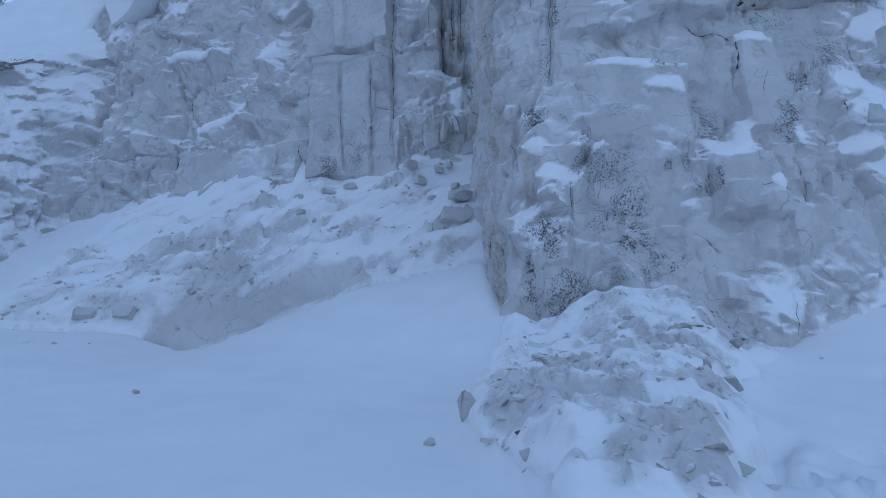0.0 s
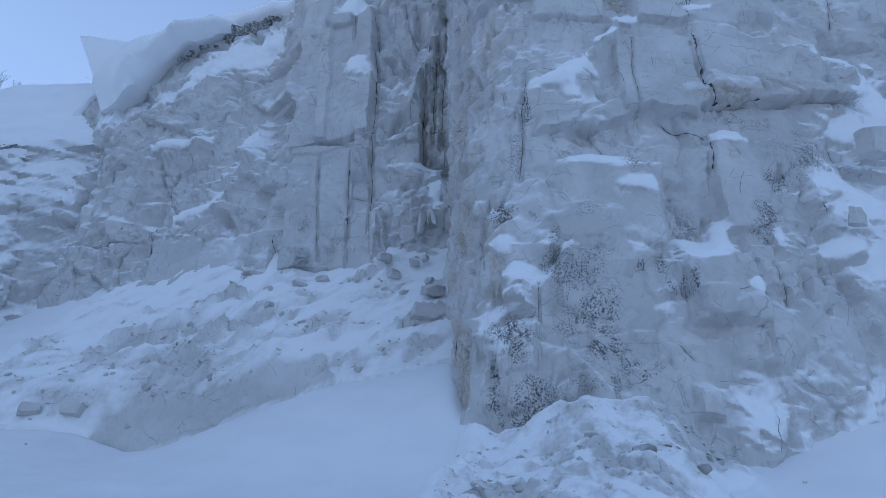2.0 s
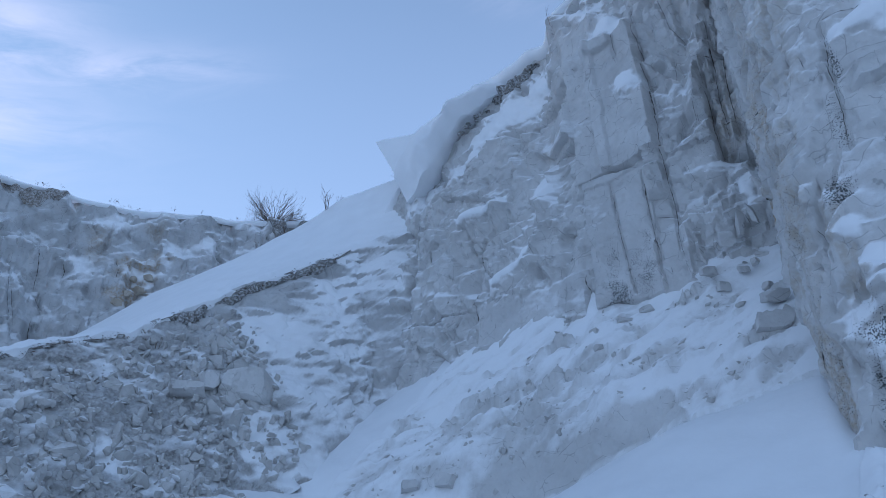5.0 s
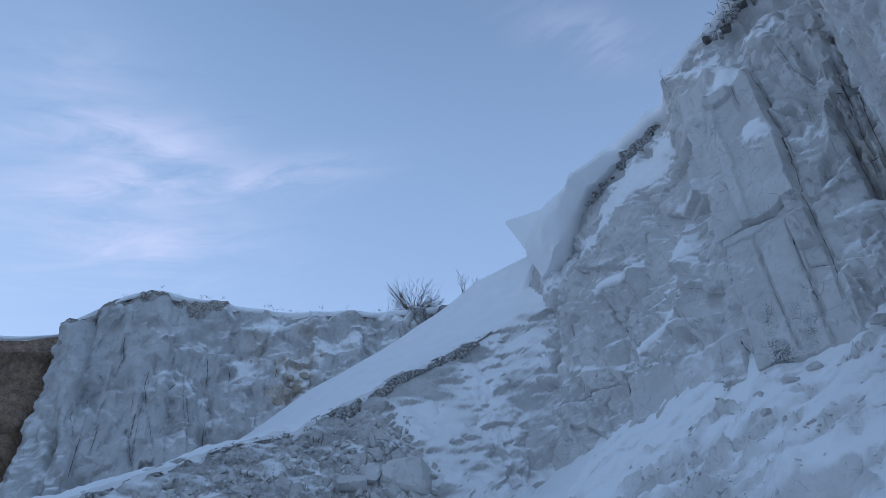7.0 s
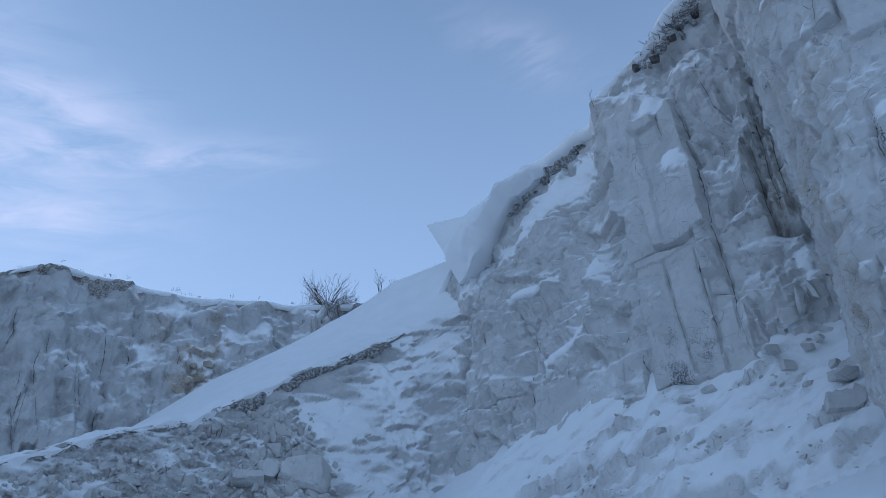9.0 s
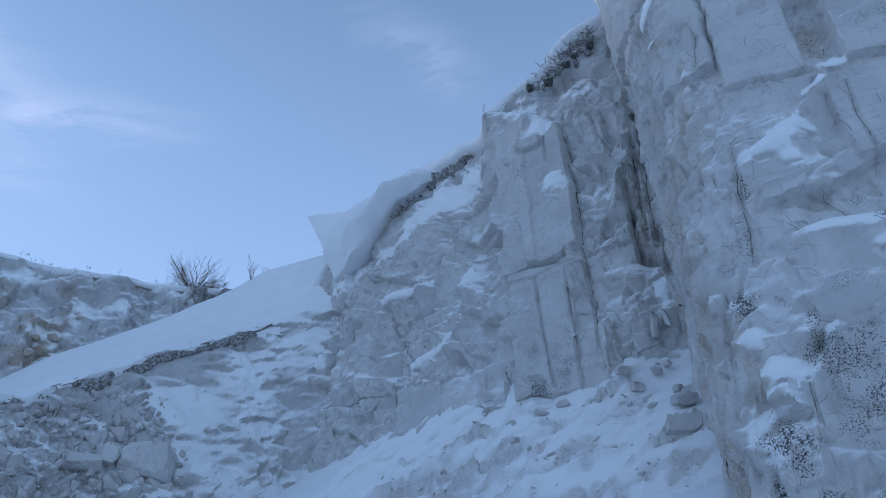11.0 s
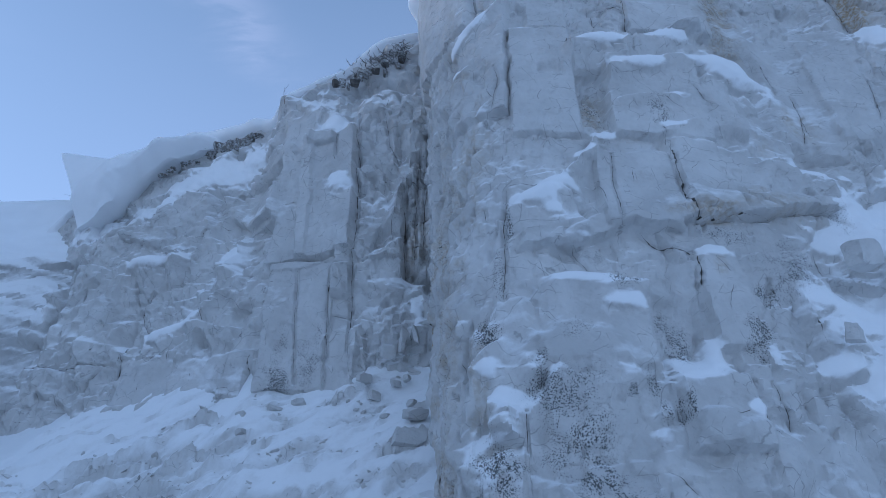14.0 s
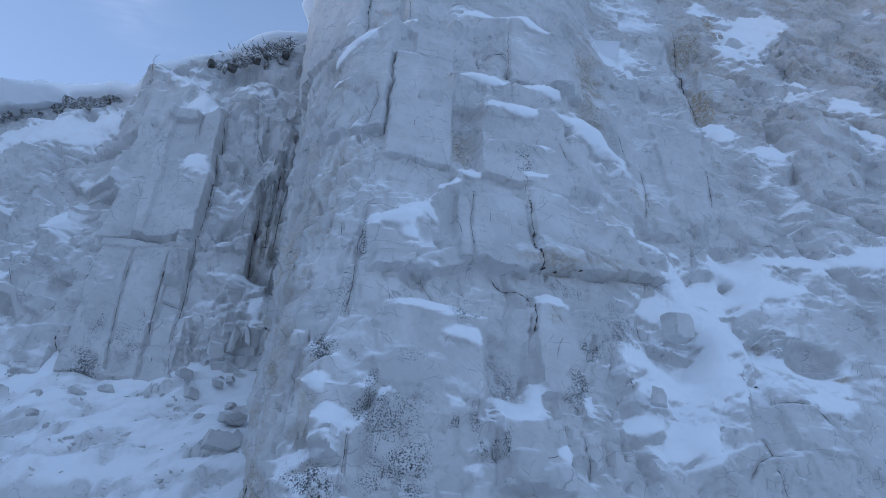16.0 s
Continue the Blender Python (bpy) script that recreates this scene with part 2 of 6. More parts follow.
    for scale, much in ((2.6, 0.42), (7.5, 0.36)):
        v = n.new("ShaderNodeTexVoronoi")
        v.inputs["Scale"].default_value = scale
        l.new(bent.outputs[0], v.inputs["Vector"])
        way, add = n.new("ShaderNodeVectorMath"), n.new("ShaderNodeVectorMath")
        way.operation, add.operation = "SUBTRACT", "MULTIPLY_ADD"
        l.new(v.outputs["Color"], way.inputs[0])
        way.inputs[1].default_value = (0.5, 0.5, 0.5)
        l.new(way.outputs[0], add.inputs[0])
        l.new(math_node(n, l, "MULTIPLY", bare_, much), add.inputs[1])
        l.new(turned, add.inputs[2])
        turned = add.outputs[0]
    unit = n.new("ShaderNodeVectorMath")
    unit.operation = "NORMALIZE"
    l.new(turned, unit.inputs[0])
    lumpy = bump(n, l, b, mid, 0.10, 0.5, unit.outputs[0])
    low = bump(n, l, b, fine, 0.034, 0.7, lumpy)
    bump(n, l, b, grain, 0.012, 0.6, low)
    # snow smooths the relief under it
    smooth = remap(n, l, lay, 0.35, 0.9, 1.0, 0.1)
    for node in [k for k in n if k.bl_idname == "ShaderNodeBump"]:
        l.new(math_node(n, l, "MULTIPLY", smooth, node.inputs["Strength"].default_value), node.inputs["Strength"])
    return m


def snow_material(name, tone=SNOW):
    m, n, l, b = material(name)
    pos = n.new("ShaderNodeNewGeometry").outputs["Position"]
    soft = tex_noise(n, l, pos, 1.1, 4, 0.5)
    fine = tex_noise(n, l, pos, 14.0, 4, 0.6)
    col = mix(n, l, remap(n, l, soft, 0.3, 0.7), tuple(c * 0.95 for c in tone), tone)
    l.new(col, b.inputs["Base Color"])
    b.inputs["Roughness"].default_value = 0.65
    b.inputs["Specular IOR Level"].default_value = 0.2
    low = bump(n, l, b, soft, 0.12, 0.35)
    bump(n, l, b, fine, 0.012, 0.4, low)
    return m


CHALK = chalk("chalk_rock")
BENCH = chalk("bench_chalk", (0.66, 0.65, 0.63), (0.55, 0.54, 0.52), dust=0.42, soft=0.9)
BANK = chalk("bank_soil", (0.60, 0.59, 0.575), (0.46, 0.455, 0.445), (0.30, 0.29, 0.275), dust=0.32, soft=0.5)
RUBBLE = chalk("chalk_rubble", (0.56, 0.545, 0.52), (0.32, 0.31, 0.295), dust=0.5)
RIDGE = chalk("weathered_chalk", (0.57, 0.565, 0.555), (0.46, 0.455, 0.445), (0.36, 0.28, 0.17), dust=0.46, soft=0.75)
SNOWM = snow_material("packed_snow")


def soil_material(name, a, b2, frost=0.0):
    m, n, l, b = material(name)
    pos = n.new("ShaderNodeNewGeometry").outputs["Position"]
    f = tex_noise(n, l, pos, 3.0, 6, 0.65)
    col = mix(n, l, remap(n, l, f, 0.35, 0.65), a, b2)
    if frost:
        col = mix(n, l, remap(n, l, tex_noise(n, l, pos, 11.0, 5, 0.7), 0.44, 0.64, 0.0, frost), col, SNOW)
    l.new(col, b.inputs["Base Color"])
    b.inputs["Roughness"].default_value = 0.95
    bump(n, l, b, f, 0.1, 0.8)
    return m


SOIL = soil_material("brown_soil", (0.12, 0.082, 0.048), (0.29, 0.20, 0.12), 0.12)
# soil of the sods; also the dark colour that stands for shade in cracks
TURF_AND_SHADE = soil_material("dark_turf_and_crack_shade", (0.04, 0.038, 0.034), (0.15, 0.14, 0.125))
FROSTED = soil_material("frosted_turf", (0.08, 0.074, 0.064), (0.22, 0.205, 0.18), 0.6)
CLAY = soil_material("grey_clay", (0.15, 0.13, 0.105), (0.30, 0.27, 0.235), 0.45)
TWIG = soil_material("dry_twig", (0.05, 0.035, 0.025), (0.14, 0.10, 0.07))

# ---- large forms: plan lines and heights ----


def spline(cols, n):
    """A smooth run of n even steps through control rows (first two numbers are the plan)."""
    c = np.array(cols, dtype=float)
    p = np.vstack([2 * c[0] - c[1], c, 2 * c[-1] - c[-2]])
    out = []
    for k in range(1, len(p) - 2):
        t = np.linspace(0, 1, 60, endpoint=False)[:, None]
        a, b, d, e = p[k - 1], p[k], p[k + 1], p[k + 2]
        # softened so that corners stay fairly crisp
        ma, mb = 0.35 * (d - a) / 2, 0.35 * (e - b) / 2
        out.append((2 * t ** 3 - 3 * t ** 2 + 1) * b + (t ** 3 - 2 * t ** 2 + t) * ma + (3 * t ** 2 - 2 * t ** 3) * d + (t ** 3 - t ** 2) * mb)
    out = np.vstack(out + [c[-1:]])
    s = np.r_[0, np.cumsum(np.hypot(*np.diff(out[:, :2], axis=0).T))]
    at = np.linspace(0, s[-1], n)
    return at, np.stack([np.interp(at, s, out[:, k]) for k in range(c.shape[1])], -1)


class Curtain:
    """A rock wall over a plan line: columns of (x, y) low, (x, y) high, bottom z, top z. D is how far it stands out."""

    def __init__(self, cols, zlow, zhigh, step, near=None, high=1.0):
        """near: how far along the plan the grid is fine; high: up to which part of the height."""
        length = spline(cols, 50)[0][-1]
        s, c = spline(cols, int(length / (step * 0.5)) + 1)
        near = near or length
        at = np.r_[np.arange(0, near, step), np.arange(near, length, 2 * step), length]
        c = np.stack([np.interp(at, s, c[:, k]) for k in range(c.shape[1])], -1)
        height = (c[:, 5] - c[:, 4]).max()
        v = np.r_[np.arange(0, high, step / height), np.arange(high, 1, 3 * step / height), 1.0]
        self.U, V = np.meshgrid(at, v)
        self.Z = c[:, 4] + (c[:, 5] - c[:, 4]) * V
        k = (self.Z - zlow) / (zhigh - zlow)
        self.X = c[:, 0] + (c[:, 2] - c[:, 0]) * k
        self.Y = c[:, 1] + (c[:, 3] - c[:, 1]) * k
        tx, ty = np.gradient(self.X, at, axis=1), np.gradient(self.Y, at, axis=1)
        tx, ty = blur(tx, 8), blur(ty, 8)
        norm = np.hypot(tx, ty)
        self.NX, self.NY = ty / norm, -tx / norm
        self.dz = np.gradient(self.Z, axis=0)
        self.D = np.zeros(self.U.shape)
        self.lichen, self.stain = np.zeros(self.U.shape), np.zeros(self.U.shape)
        self.extra, self.powder, self.pile, self.still, self.swept, self.frost = (np.zeros(self.U.shape) for _ in range(6))
        self.step = step

    def place(self, D):
        return self.X + self.NX * D, self.Y + self.NY * D, self.Z

    def settle(self, lie, worn, soft=0.45, seed=90, reach=0.10):
        """Where snow lies: on steps back in the wall and in the drifts. Powder reaches further than the snow."""
        self.D = (1 - worn) * self.D + worn * blur(self.D, 1)
        n = max(1, int(reach / self.step))
        batter = (self.NX * np.gradient(self.X, axis=0) + self.NY * np.gradient(self.Y, axis=0)) / self.dz
        up = -(np.gradient(blur(self.D, n), axis=0) / self.dz + batter)
        up = blur(up + 0.45 * fbm(self.U * 1.7, self.Z * 1.7, seed, 4), n)
        rag = 0.5 * fbm(self.U * 4, self.Z * 4, seed + 7, 4)
        m = ramp01(lie, lie + soft, up) * (1 - np.clip(self.swept, 0, 1)) + self.extra
        self.lies = np.clip(blur(m, n) * 1.3 - 0.42 + rag * 0.45, 0, 1)
        wide = blur(np.clip(m, 0, 1), 4 * n)
        self.powder = np.clip(1.15 * wide + 0.6 * np.clip(m, 0, 1) + 0.75 * fbm(self.U * 0.8, self.Z * 0.8, seed + 17, 5, 0.58) + 0.12 - self.swept + self.frost, -0.6, 1)
        self.n = n

    def bury(self, thick=0.05):
        """Lay the snow: it smooths the rock, fills its steps and heaps on the shelves."""
        k = ramp01(0.05, 0.6, self.lies)
        base = 0.8 * blur(self.D, 2 * self.n) + 0.2 * self.D
        self.D = self.D * (1 - k) + (base + (thick + 0.9 * self.pile) * self.lies ** 0.7) * k
        self.powder = np.maximum(self.powder, 1.5 * k)

    def rock(self, name):
        X, Y, Z = self.place(self.D)
        return sheet_mesh(name, X, Y, Z, fields={"lichen": self.lichen * (1 - self.lies), "stain": self.stain, "powder": self.powder}, crisp=32)


def chunk(c, scales, seed, warp=0.25, calm=0.0):
    """Broken rock at several sizes. calm: how far the small sizes are kept to some rough stretches."""
    wu = c.U + warp * fbm(c.U * 0.9, c.Z * 0.9, seed, 3)
    wz = c.Z + warp * fbm(c.U * 0.9 + 40, c.Z * 0.9, seed + 5, 3)
    rough = 1 - calm + calm * 1.6 * ramp01(-0.05, 0.35, fbm(c.U * 0.45, c.Z * 0.35, seed + 61, 4, 0.6))
    for k, (su, sz, amp, tilt) in enumerate(scales):
        d = chisel(wu, wz, su, sz, seed + 200 * k, amp, tilt)
        c.D += d * (rough if k else 1) * (1 - c.still)
    c.D += 0.03 * (1 - 0.7 * c.still) * fbm(c.U * 2.2, c.Z * 2.2, seed + 99, 4, 0.5)


def window(c, u0, u1, z0, z1):
    """The part of a wall's grid that covers a stretch of it."""
    a, b = np.searchsorted(c.U[0], [u0, u1])
    rows = np.nonzero(((c.Z[:, a:b + 1] > z0) & (c.Z[:, a:b + 1] < z1)).any(axis=1))[0] if b > a else []
    return (slice(rows[0], rows[-1] + 1), slice(a, b + 1)) if len(rows) else None


def oval(c, u, z, ru, rz, tilt, grow=1.5, rag=0.35, seed=31):
    w = window(c, u - grow * max(ru, rz) - 0.1, u + grow * max(ru, rz) + 0.1, z - grow * max(ru, rz) - 0.1, z + grow * max(ru, rz) + 0.1)
    if w is None:
        return None, None
    du, dz, a = c.U[w] - u, c.Z[w] - z, radians(tilt)
    p, q = du * math.cos(a) + dz * math.sin(a), dz * math.cos(a) - du * math.sin(a)
    r = np.hypot(p / ru, q / rz)
    return w, r + rag * fbm(c.U[w] * 2.2, c.Z[w] * 2.2, seed, 4)


def drift(c, u, z, ru, rz, amount, tilt=0):
    """Snow heaped on a shelf: thick at its foot, thinning upwards."""
    w, r = oval(c, u, z, ru * 1.1, rz * 1.15, tilt, 1.6, 0.5)
    if w:
        m = amount * ramp01(1.15, 0.55, r)
        c.extra[w] = np.maximum(c.extra[w], m)
        q = (c.Z[w] - z - (c.U[w] - u) * math.tan(radians(tilt))) / rz
        c.pile[w] = np.maximum(c.pile[w], ramp01(1.25, 0.2, r) * min(0.28, 0.5 * rz) * amount * ramp01(1.1, -0.9, q))


def specks(c, u, z, ru, rz, amount, tilt=0):
    w, r = oval(c, u, z, ru, rz, tilt, 1.8, 0.8, 53)
    if w:
        c.lichen[w] = np.maximum(c.lichen[w], amount * ramp01(1.4, 0.3, r))


def stained(c, u, z, ru, rz, amount, tilt=0):
    w, r = oval(c, u, z, ru, rz, tilt, 1.8, 0.7, 71)
    if w:
        c.stain[w] = np.maximum(c.stain[w], amount * ramp01(1.3, 0.3, r))


def bulge(c, u, z, ru, rz, out, tilt=0):
    w, r = oval(c, u, z, ru, rz, tilt, 1.4, 0.12, 19)
    if w:
        c.D[w] += out * np.sqrt(np.clip(1 - r * r, 0, 1)) * ramp01(1.0, 0.7, r)


def slab(c, u0, u1, z0, z1, out):
    """A block that stands out (or lies back) with broken edges."""
    w = window(c, u0 - 0.3, u1 + 0.3, z0 - 0.3, z1 + 0.3)
    if w is None:
        return
    U = c.U[w] + 0.10 * fbm(c.U[w] * 1.3, c.Z[w] * 1.3, 23, 4)
    Z = c.Z[w] + 0.14 * fbm(c.U[w] * 1.3 + 9, c.Z[w] * 1.3, 29, 4)
    e = 0.045
    m = ramp01(u0 - e, u0 + e, U) * ramp01(u1 + e, u1 - e, U) * ramp01(z0 - e, z0 + e, Z) * ramp01(z1 + e * 3, z1 - e * 3, Z)
    tip = (math.sin(7.1 * u0) * (U - (u0 + u1) / 2) / max(u1 - u0, 0.2) + 0.6 * math.sin(3.7 * z0) * (Z - (z0 + z1) / 2) / max(z1 - z0, 0.2))
    c.D[w] += m * out * (1 + 0.7 * tip)
    if out > 0 and u1 - u0 > 0.5 and z1 - z0 > 0.8:
        c.still[w] = np.maximum(c.still[w], 0.8 * m)


JOINTS = []


def scour(c, u, z, ru, rz, amount, tilt=0):
    """A stretch that the wind keeps free of snow."""
    w, r = oval(c, u, z, ru, rz, tilt, 1.8, 0.5, 61)
    if w:
        c.swept[w] = np.maximum(c.swept[w], amount * ramp01(1.3, 0.4, r))


def rubbly(c, u, z, ru, rz, out, tilt=0):
    """A stretch of small broken blocks."""
    w, r = oval(c, u, z, ru, rz, tilt, 1.6, 0.4, 67)
    if w:
        d = facets(c.U[w] + 0.05 * fbm(c.U[w] * 3, c.Z[w] * 3, 5, 3), c.Z[w], 0.42, 0.34, 611, 0.6 * out, 0.45)[0] + facets(c.U[w], c.Z[w], 0.19, 0.16, 617, 0.3 * out, 0.4)[0]
        c.D[w] += d * ramp01(1.2, 0.7, r)


def crack(c, pts, width, deep):
    """An open joint along a broken line; the dark strip that stands in for its shade is built with the walls."""
    us, zs = [p[0] for p in pts], [p[1] for p in pts]
    JOINTS.append((c, pts, width))
    w = window(c, min(us) - 0.3, max(us) + 0.3, min(zs) - 0.3, max(zs) + 0.3)
    if w is None:
        return
    U, Z = c.U[w], c.Z[w]
    d = np.full(U.shape, 9.0)
    for (a, b), (e, f) in zip(pts[:-1], pts[1:]):
        ll = (e - a) ** 2 + (f - b) ** 2 + 1e-6
        k = np.clip(((U - a) * (e - a) + (Z - b) * (f - b)) / ll, 0, 1)
        d = np.minimum(d, np.hypot(U - a - k * (e - a), Z - b - k * (f - b)))
    c.D[w] -= 0.3 * deep * ramp01(2.2 * width, 0.4 * width, d)


def ledge(c, pts, out, fall):
    """A step along a line: out above it (an overhang) or, if minus, out below it (a shelf), fading over the fall."""
    pts = sorted(pts)
    us, zs = [p[0] for p in pts], [p[1] for p in pts]
    w = window(c, us[0] - 0.2, us[-1] + 0.2, min(zs) - fall - 0.3, max(zs) + fall + 0.3)
    if w is None:
        return
    U, Z = c.U[w], c.Z[w] + 0.10 * fbm(c.U[w] * 2.2, c.Z[w] * 2.2, 43, 4)
    above = Z - np.interp(U, us, zs)
    ends = ramp01(us[0] - 0.12, us[0] + 0.15, U) * ramp01(us[-1] + 0.12, us[-1] - 0.15, U)
    if out > 0:
        c.D[w] += out * ends * ramp01(-0.03, 0.03, above) * ramp01(fall, 0.05, above)
    else:
        c.D[w] -= out * ends * ramp01(0.10, -0.04, above) * ramp01(-fall, -0.05, above)


main = Curtain([
    (-17.0, 23.5, -19.5, 26.0, 5.0, 13.0), (-11.5, 20.2, -13.0, 22.6, 5.0, 18.4), (-9.5, 19.4, -10.9, 22.3, 5.5, 21.7),
    (-7.5, 18.6, -8.5, 21.6, 6.0, 22.3), (-4.6, 17.7, -5.2, 20.3, 7.0, 21.8), (-3.7, 17.3, -4.0, 18.5, 7.5, 21.15),
    (-1.2, 17.0, -1.3, 17.5, 8.0, 22.75), (1.2, 17.0, 1.6, 17.4, 8.0, 23.6), (3.0, 17.5, 3.0, 17.8, 8.0, 24.0)], 10.0, 22.0, 0.038)
# FEATURES MAIN
slab(main, 15.43, 17.01, 13.91, 18.83, 0.35)
slab(main, 16.61, 17.1, 12.39, 13.9, 0.3)
slab(main, 16.56, 17.14, 9.68, 12.4, 0.15)
slab(main, 14.89, 16.61, 9.77, 13.84, 0.22)
slab(main, 14.67, 15.79, 13.88, 20.15, 0.15)
slab(main, 15.62, 16.38, 18.33, 19.83, 0.15)
slab(main, 13.95, 14.58, 9.75, 11.17, 0.22)
slab(main, 12.38, 13.9, 9.94, 11.23, 0.15)
slab(main, 10.66, 12.38, 9.94, 11.36, 0.12)
slab(main, 13.5, 14.76, 15.6, 17.14, 0.15)
slab(main, 17.1, 18.36, 13.65, 16.09, -0.1)
slab(main, 18.36, 19.12, 13.07, 16.6, -0.42)
slab(main, 18.68, 19.12, 16.6, 19.51, -0.2)
ledge(main, [(16.56, 13.96), (17.1, 13.8), (17.64, 13.5), (18.4, 13.77), (18.9, 13.74)], 0.16, 1.2)
ledge(main, [(14.71, 13.57), (15.62, 13.44), (16.25, 13.63), (16.61, 13.65)], 0.07, 0.6)
ledge(main, [(16.96, 17.27), (17.77, 16.1), (18.31, 15.94)], -0.3, 0.8)
crack(main, [(16.92, 19.85), (17.05, 16.53), (17.1, 13.76), (17.14, 11.9), (17.14, 10.9), (17.23, 10.09), (17.59, 9.78)], 0.04, 0.35)
crack(main, [(18.31, 16.37), (18.36, 15.26), (18.36, 14.06), (18.45, 13.26)], 0.05, 0.6)
crack(main, [(18.68, 17.99), (18.63, 15.69), (18.68, 13.45)], 0.05, 0.4)
crack(main, [(16.38, 19.24), (16.43, 17.68)], 0.04, 0.3)
crack(main, [(17.68, 19.64), (17.86, 18.07), (18.22, 17.3)], 0.04, 0.3)
crack(main, [(10.75, 14.13), (10.62, 13.47), (10.89, 12.8), (11.38, 12.16)], 0.04, 0.3)
crack(main, [(10.48, 12.59), (10.53, 11.84), (10.53, 10.67)], 0.04, 0.3)
crack(main, [(14.54, 11.07), (14.62, 10.37), (14.62, 9.87)], 0.05, 0.35)
crack(main, [(13.18, 13.54), (13.09, 13.11)], 0.04, 0.3)
crack(main, [(4.41, 15.67), (4.63, 14.3), (4.41, 13.42), (4.27, 13.01)], 0.04, 0.25)
crack(main, [(5.54, 12.19), (7.2, 11.88), (9.45, 11.54), (10.3, 11.38)], 0.03, 0.25)
crack(main, [(9.95, 11.26), (9.49, 10.7)], 0.03, 0.25)
crack(main, [(16.52, 13.49), (16.56, 12), (16.65, 10.64)], 0.03, 0.25)
crack(main, [(15.62, 13.44), (15.75, 11.4), (15.93, 9.91)], 0.03, 0.25)
crack(main, [(16.7, 11.88), (17.1, 11.8)], 0.03, 0.2)
bulge(main, 17.91, 11.37, 0.86, 1, 0.25)
ledge(main, [(9.45, 15.68), (10.75, 15.56), (11.83, 15.22)], -0.45, 1.2)
ledge(main, [(11.16, 12.21), (12.15, 12.53), (12.82, 12.79), (13.28, 13.51)], -0.4, 1)
ledge(main, [(12.73, 12.18), (14.04, 12.02)], -0.3, 0.8)
ledge(main, [(13.14, 14.24), (13.63, 14.81), (13.95, 15.63)], -0.35, 1)
ledge(main, [(5.62, 13.04), (6.75, 13.24), (7.69, 13.15)], -0.3, 0.8)
ledge(main, [(12.96, 16.91), (13.9, 15.91), (14.76, 15.81)], 0.25, 0.8)
ledge(main, [(14.31, 21.53), (15.57, 20.47), (16.92, 19.15)], -0.25, 0.8)
ledge(main, [(8.91, 17.24), (11.56, 15.52)], 0.2, 0.6)
drift(main, 10.8, 15.38, 1.33, 0.26, 1)
drift(main, 11.88, 12.32, 0.76, 0.25, 0.9, 30)
drift(main, 13.46, 14.89, 0.41, 0.51, 0.8, 40)
drift(main, 12.46, 12.74, 0.5, 0.36, 0.6, 40)
drift(main, 16.29, 19.26, 0.65, 0.39, 0.8)
drift(main, 15.52, 20.63, 0.81, 0.61, 0.6)
drift(main, 17.64, 20.47, 0.83, 0.51, 0.5)
drift(main, 16.56, 16.53, 0.38, 0.52, 0.7)
drift(main, 17.73, 15.21, 0.56, 0.44, 0.35)
drift(main, 17.68, 15.66, 0.56, 0.31, 0.5)
drift(main, 11.74, 19.62, 1.87, 0.73, 0.8, 25)
drift(main, 13.05, 19.62, 1.21, 0.7, 0.8, 20)
drift(main, 9.58, 18.23, 1.44, 0.47, 0.6, 25)
drift(main, 7.83, 17.82, 1.24, 0.45, 0.6, 25)
drift(main, 5, 14.17, 1.73, 0.7, 0.6)
drift(main, 3.69, 13.65, 1.48, 1.11, 0.7)
drift(main, 5.89, 15.75, 1.78, 0.37, 0.5)
drift(main, 18.09, 12.92, 0.72, 0.15, 0.7)
drift(main, 18.81, 11.82, 0.16, 0.84, 0.7)
specks(main, 15.43, 9.96, 0.41, 0.34, 1.1)
specks(main, 16.16, 10.37, 0.38, 0.64, 0.8)
specks(main, 15.43, 11.1, 0.16, 0.68, 0.6)
specks(main, 16.38, 11, 0.11, 0.66, 0.4)
specks(main, 18.09, 14.07, 0.2, 1.19, 0.3)
stained(main, 18.59, 14.05, 0.2, 1.18, 0.5)
stained(main, 13.86, 16.36, 0.68, 0.49, 0.3)
stained(main, 18.75, 14.9, 0.4, 1.8, 0.3)
scour(main, 18.75, 15.8, 0.4, 2.6, 1.0)
crack(main, [(18.95, 18.6), (18.9, 16.9), (18.86, 15.2), (18.9, 13.9)], 0.06, 0.4)
crack(main, [(18.5, 15.3), (18.8, 15.1), (19.0, 15.25)], 0.04, 0.3)
crack(main, [(18.45, 16.6), (18.75, 16.5), (19.0, 16.7)], 0.04, 0.3)
crack(main, [(18.5, 14.4), (18.75, 14.25), (18.98, 14.35)], 0.04, 0.3)
# END MAIN
recess = ramp01(18.3, 18.45, main.U) * ramp01(19.3, 19.1, main.U) * ramp01(12.9, 13.3, main.Z) * ramp01(20.5, 19.0, main.Z)
main.D += recess * (chisel(main.U, main.Z, 0.26, 0.8, 811, 0.16, 0.2) + chisel(main.U, main.Z, 0.12, 0.3, 821, 0.05, 0.2))
chunk(main, [(1.5, 2.3, 0.17, 0.16), (0.6, 0.9, 0.10, 0.26), (0.25, 0.34, 0.06, 0.36)], 11, 0.22, 0.15)

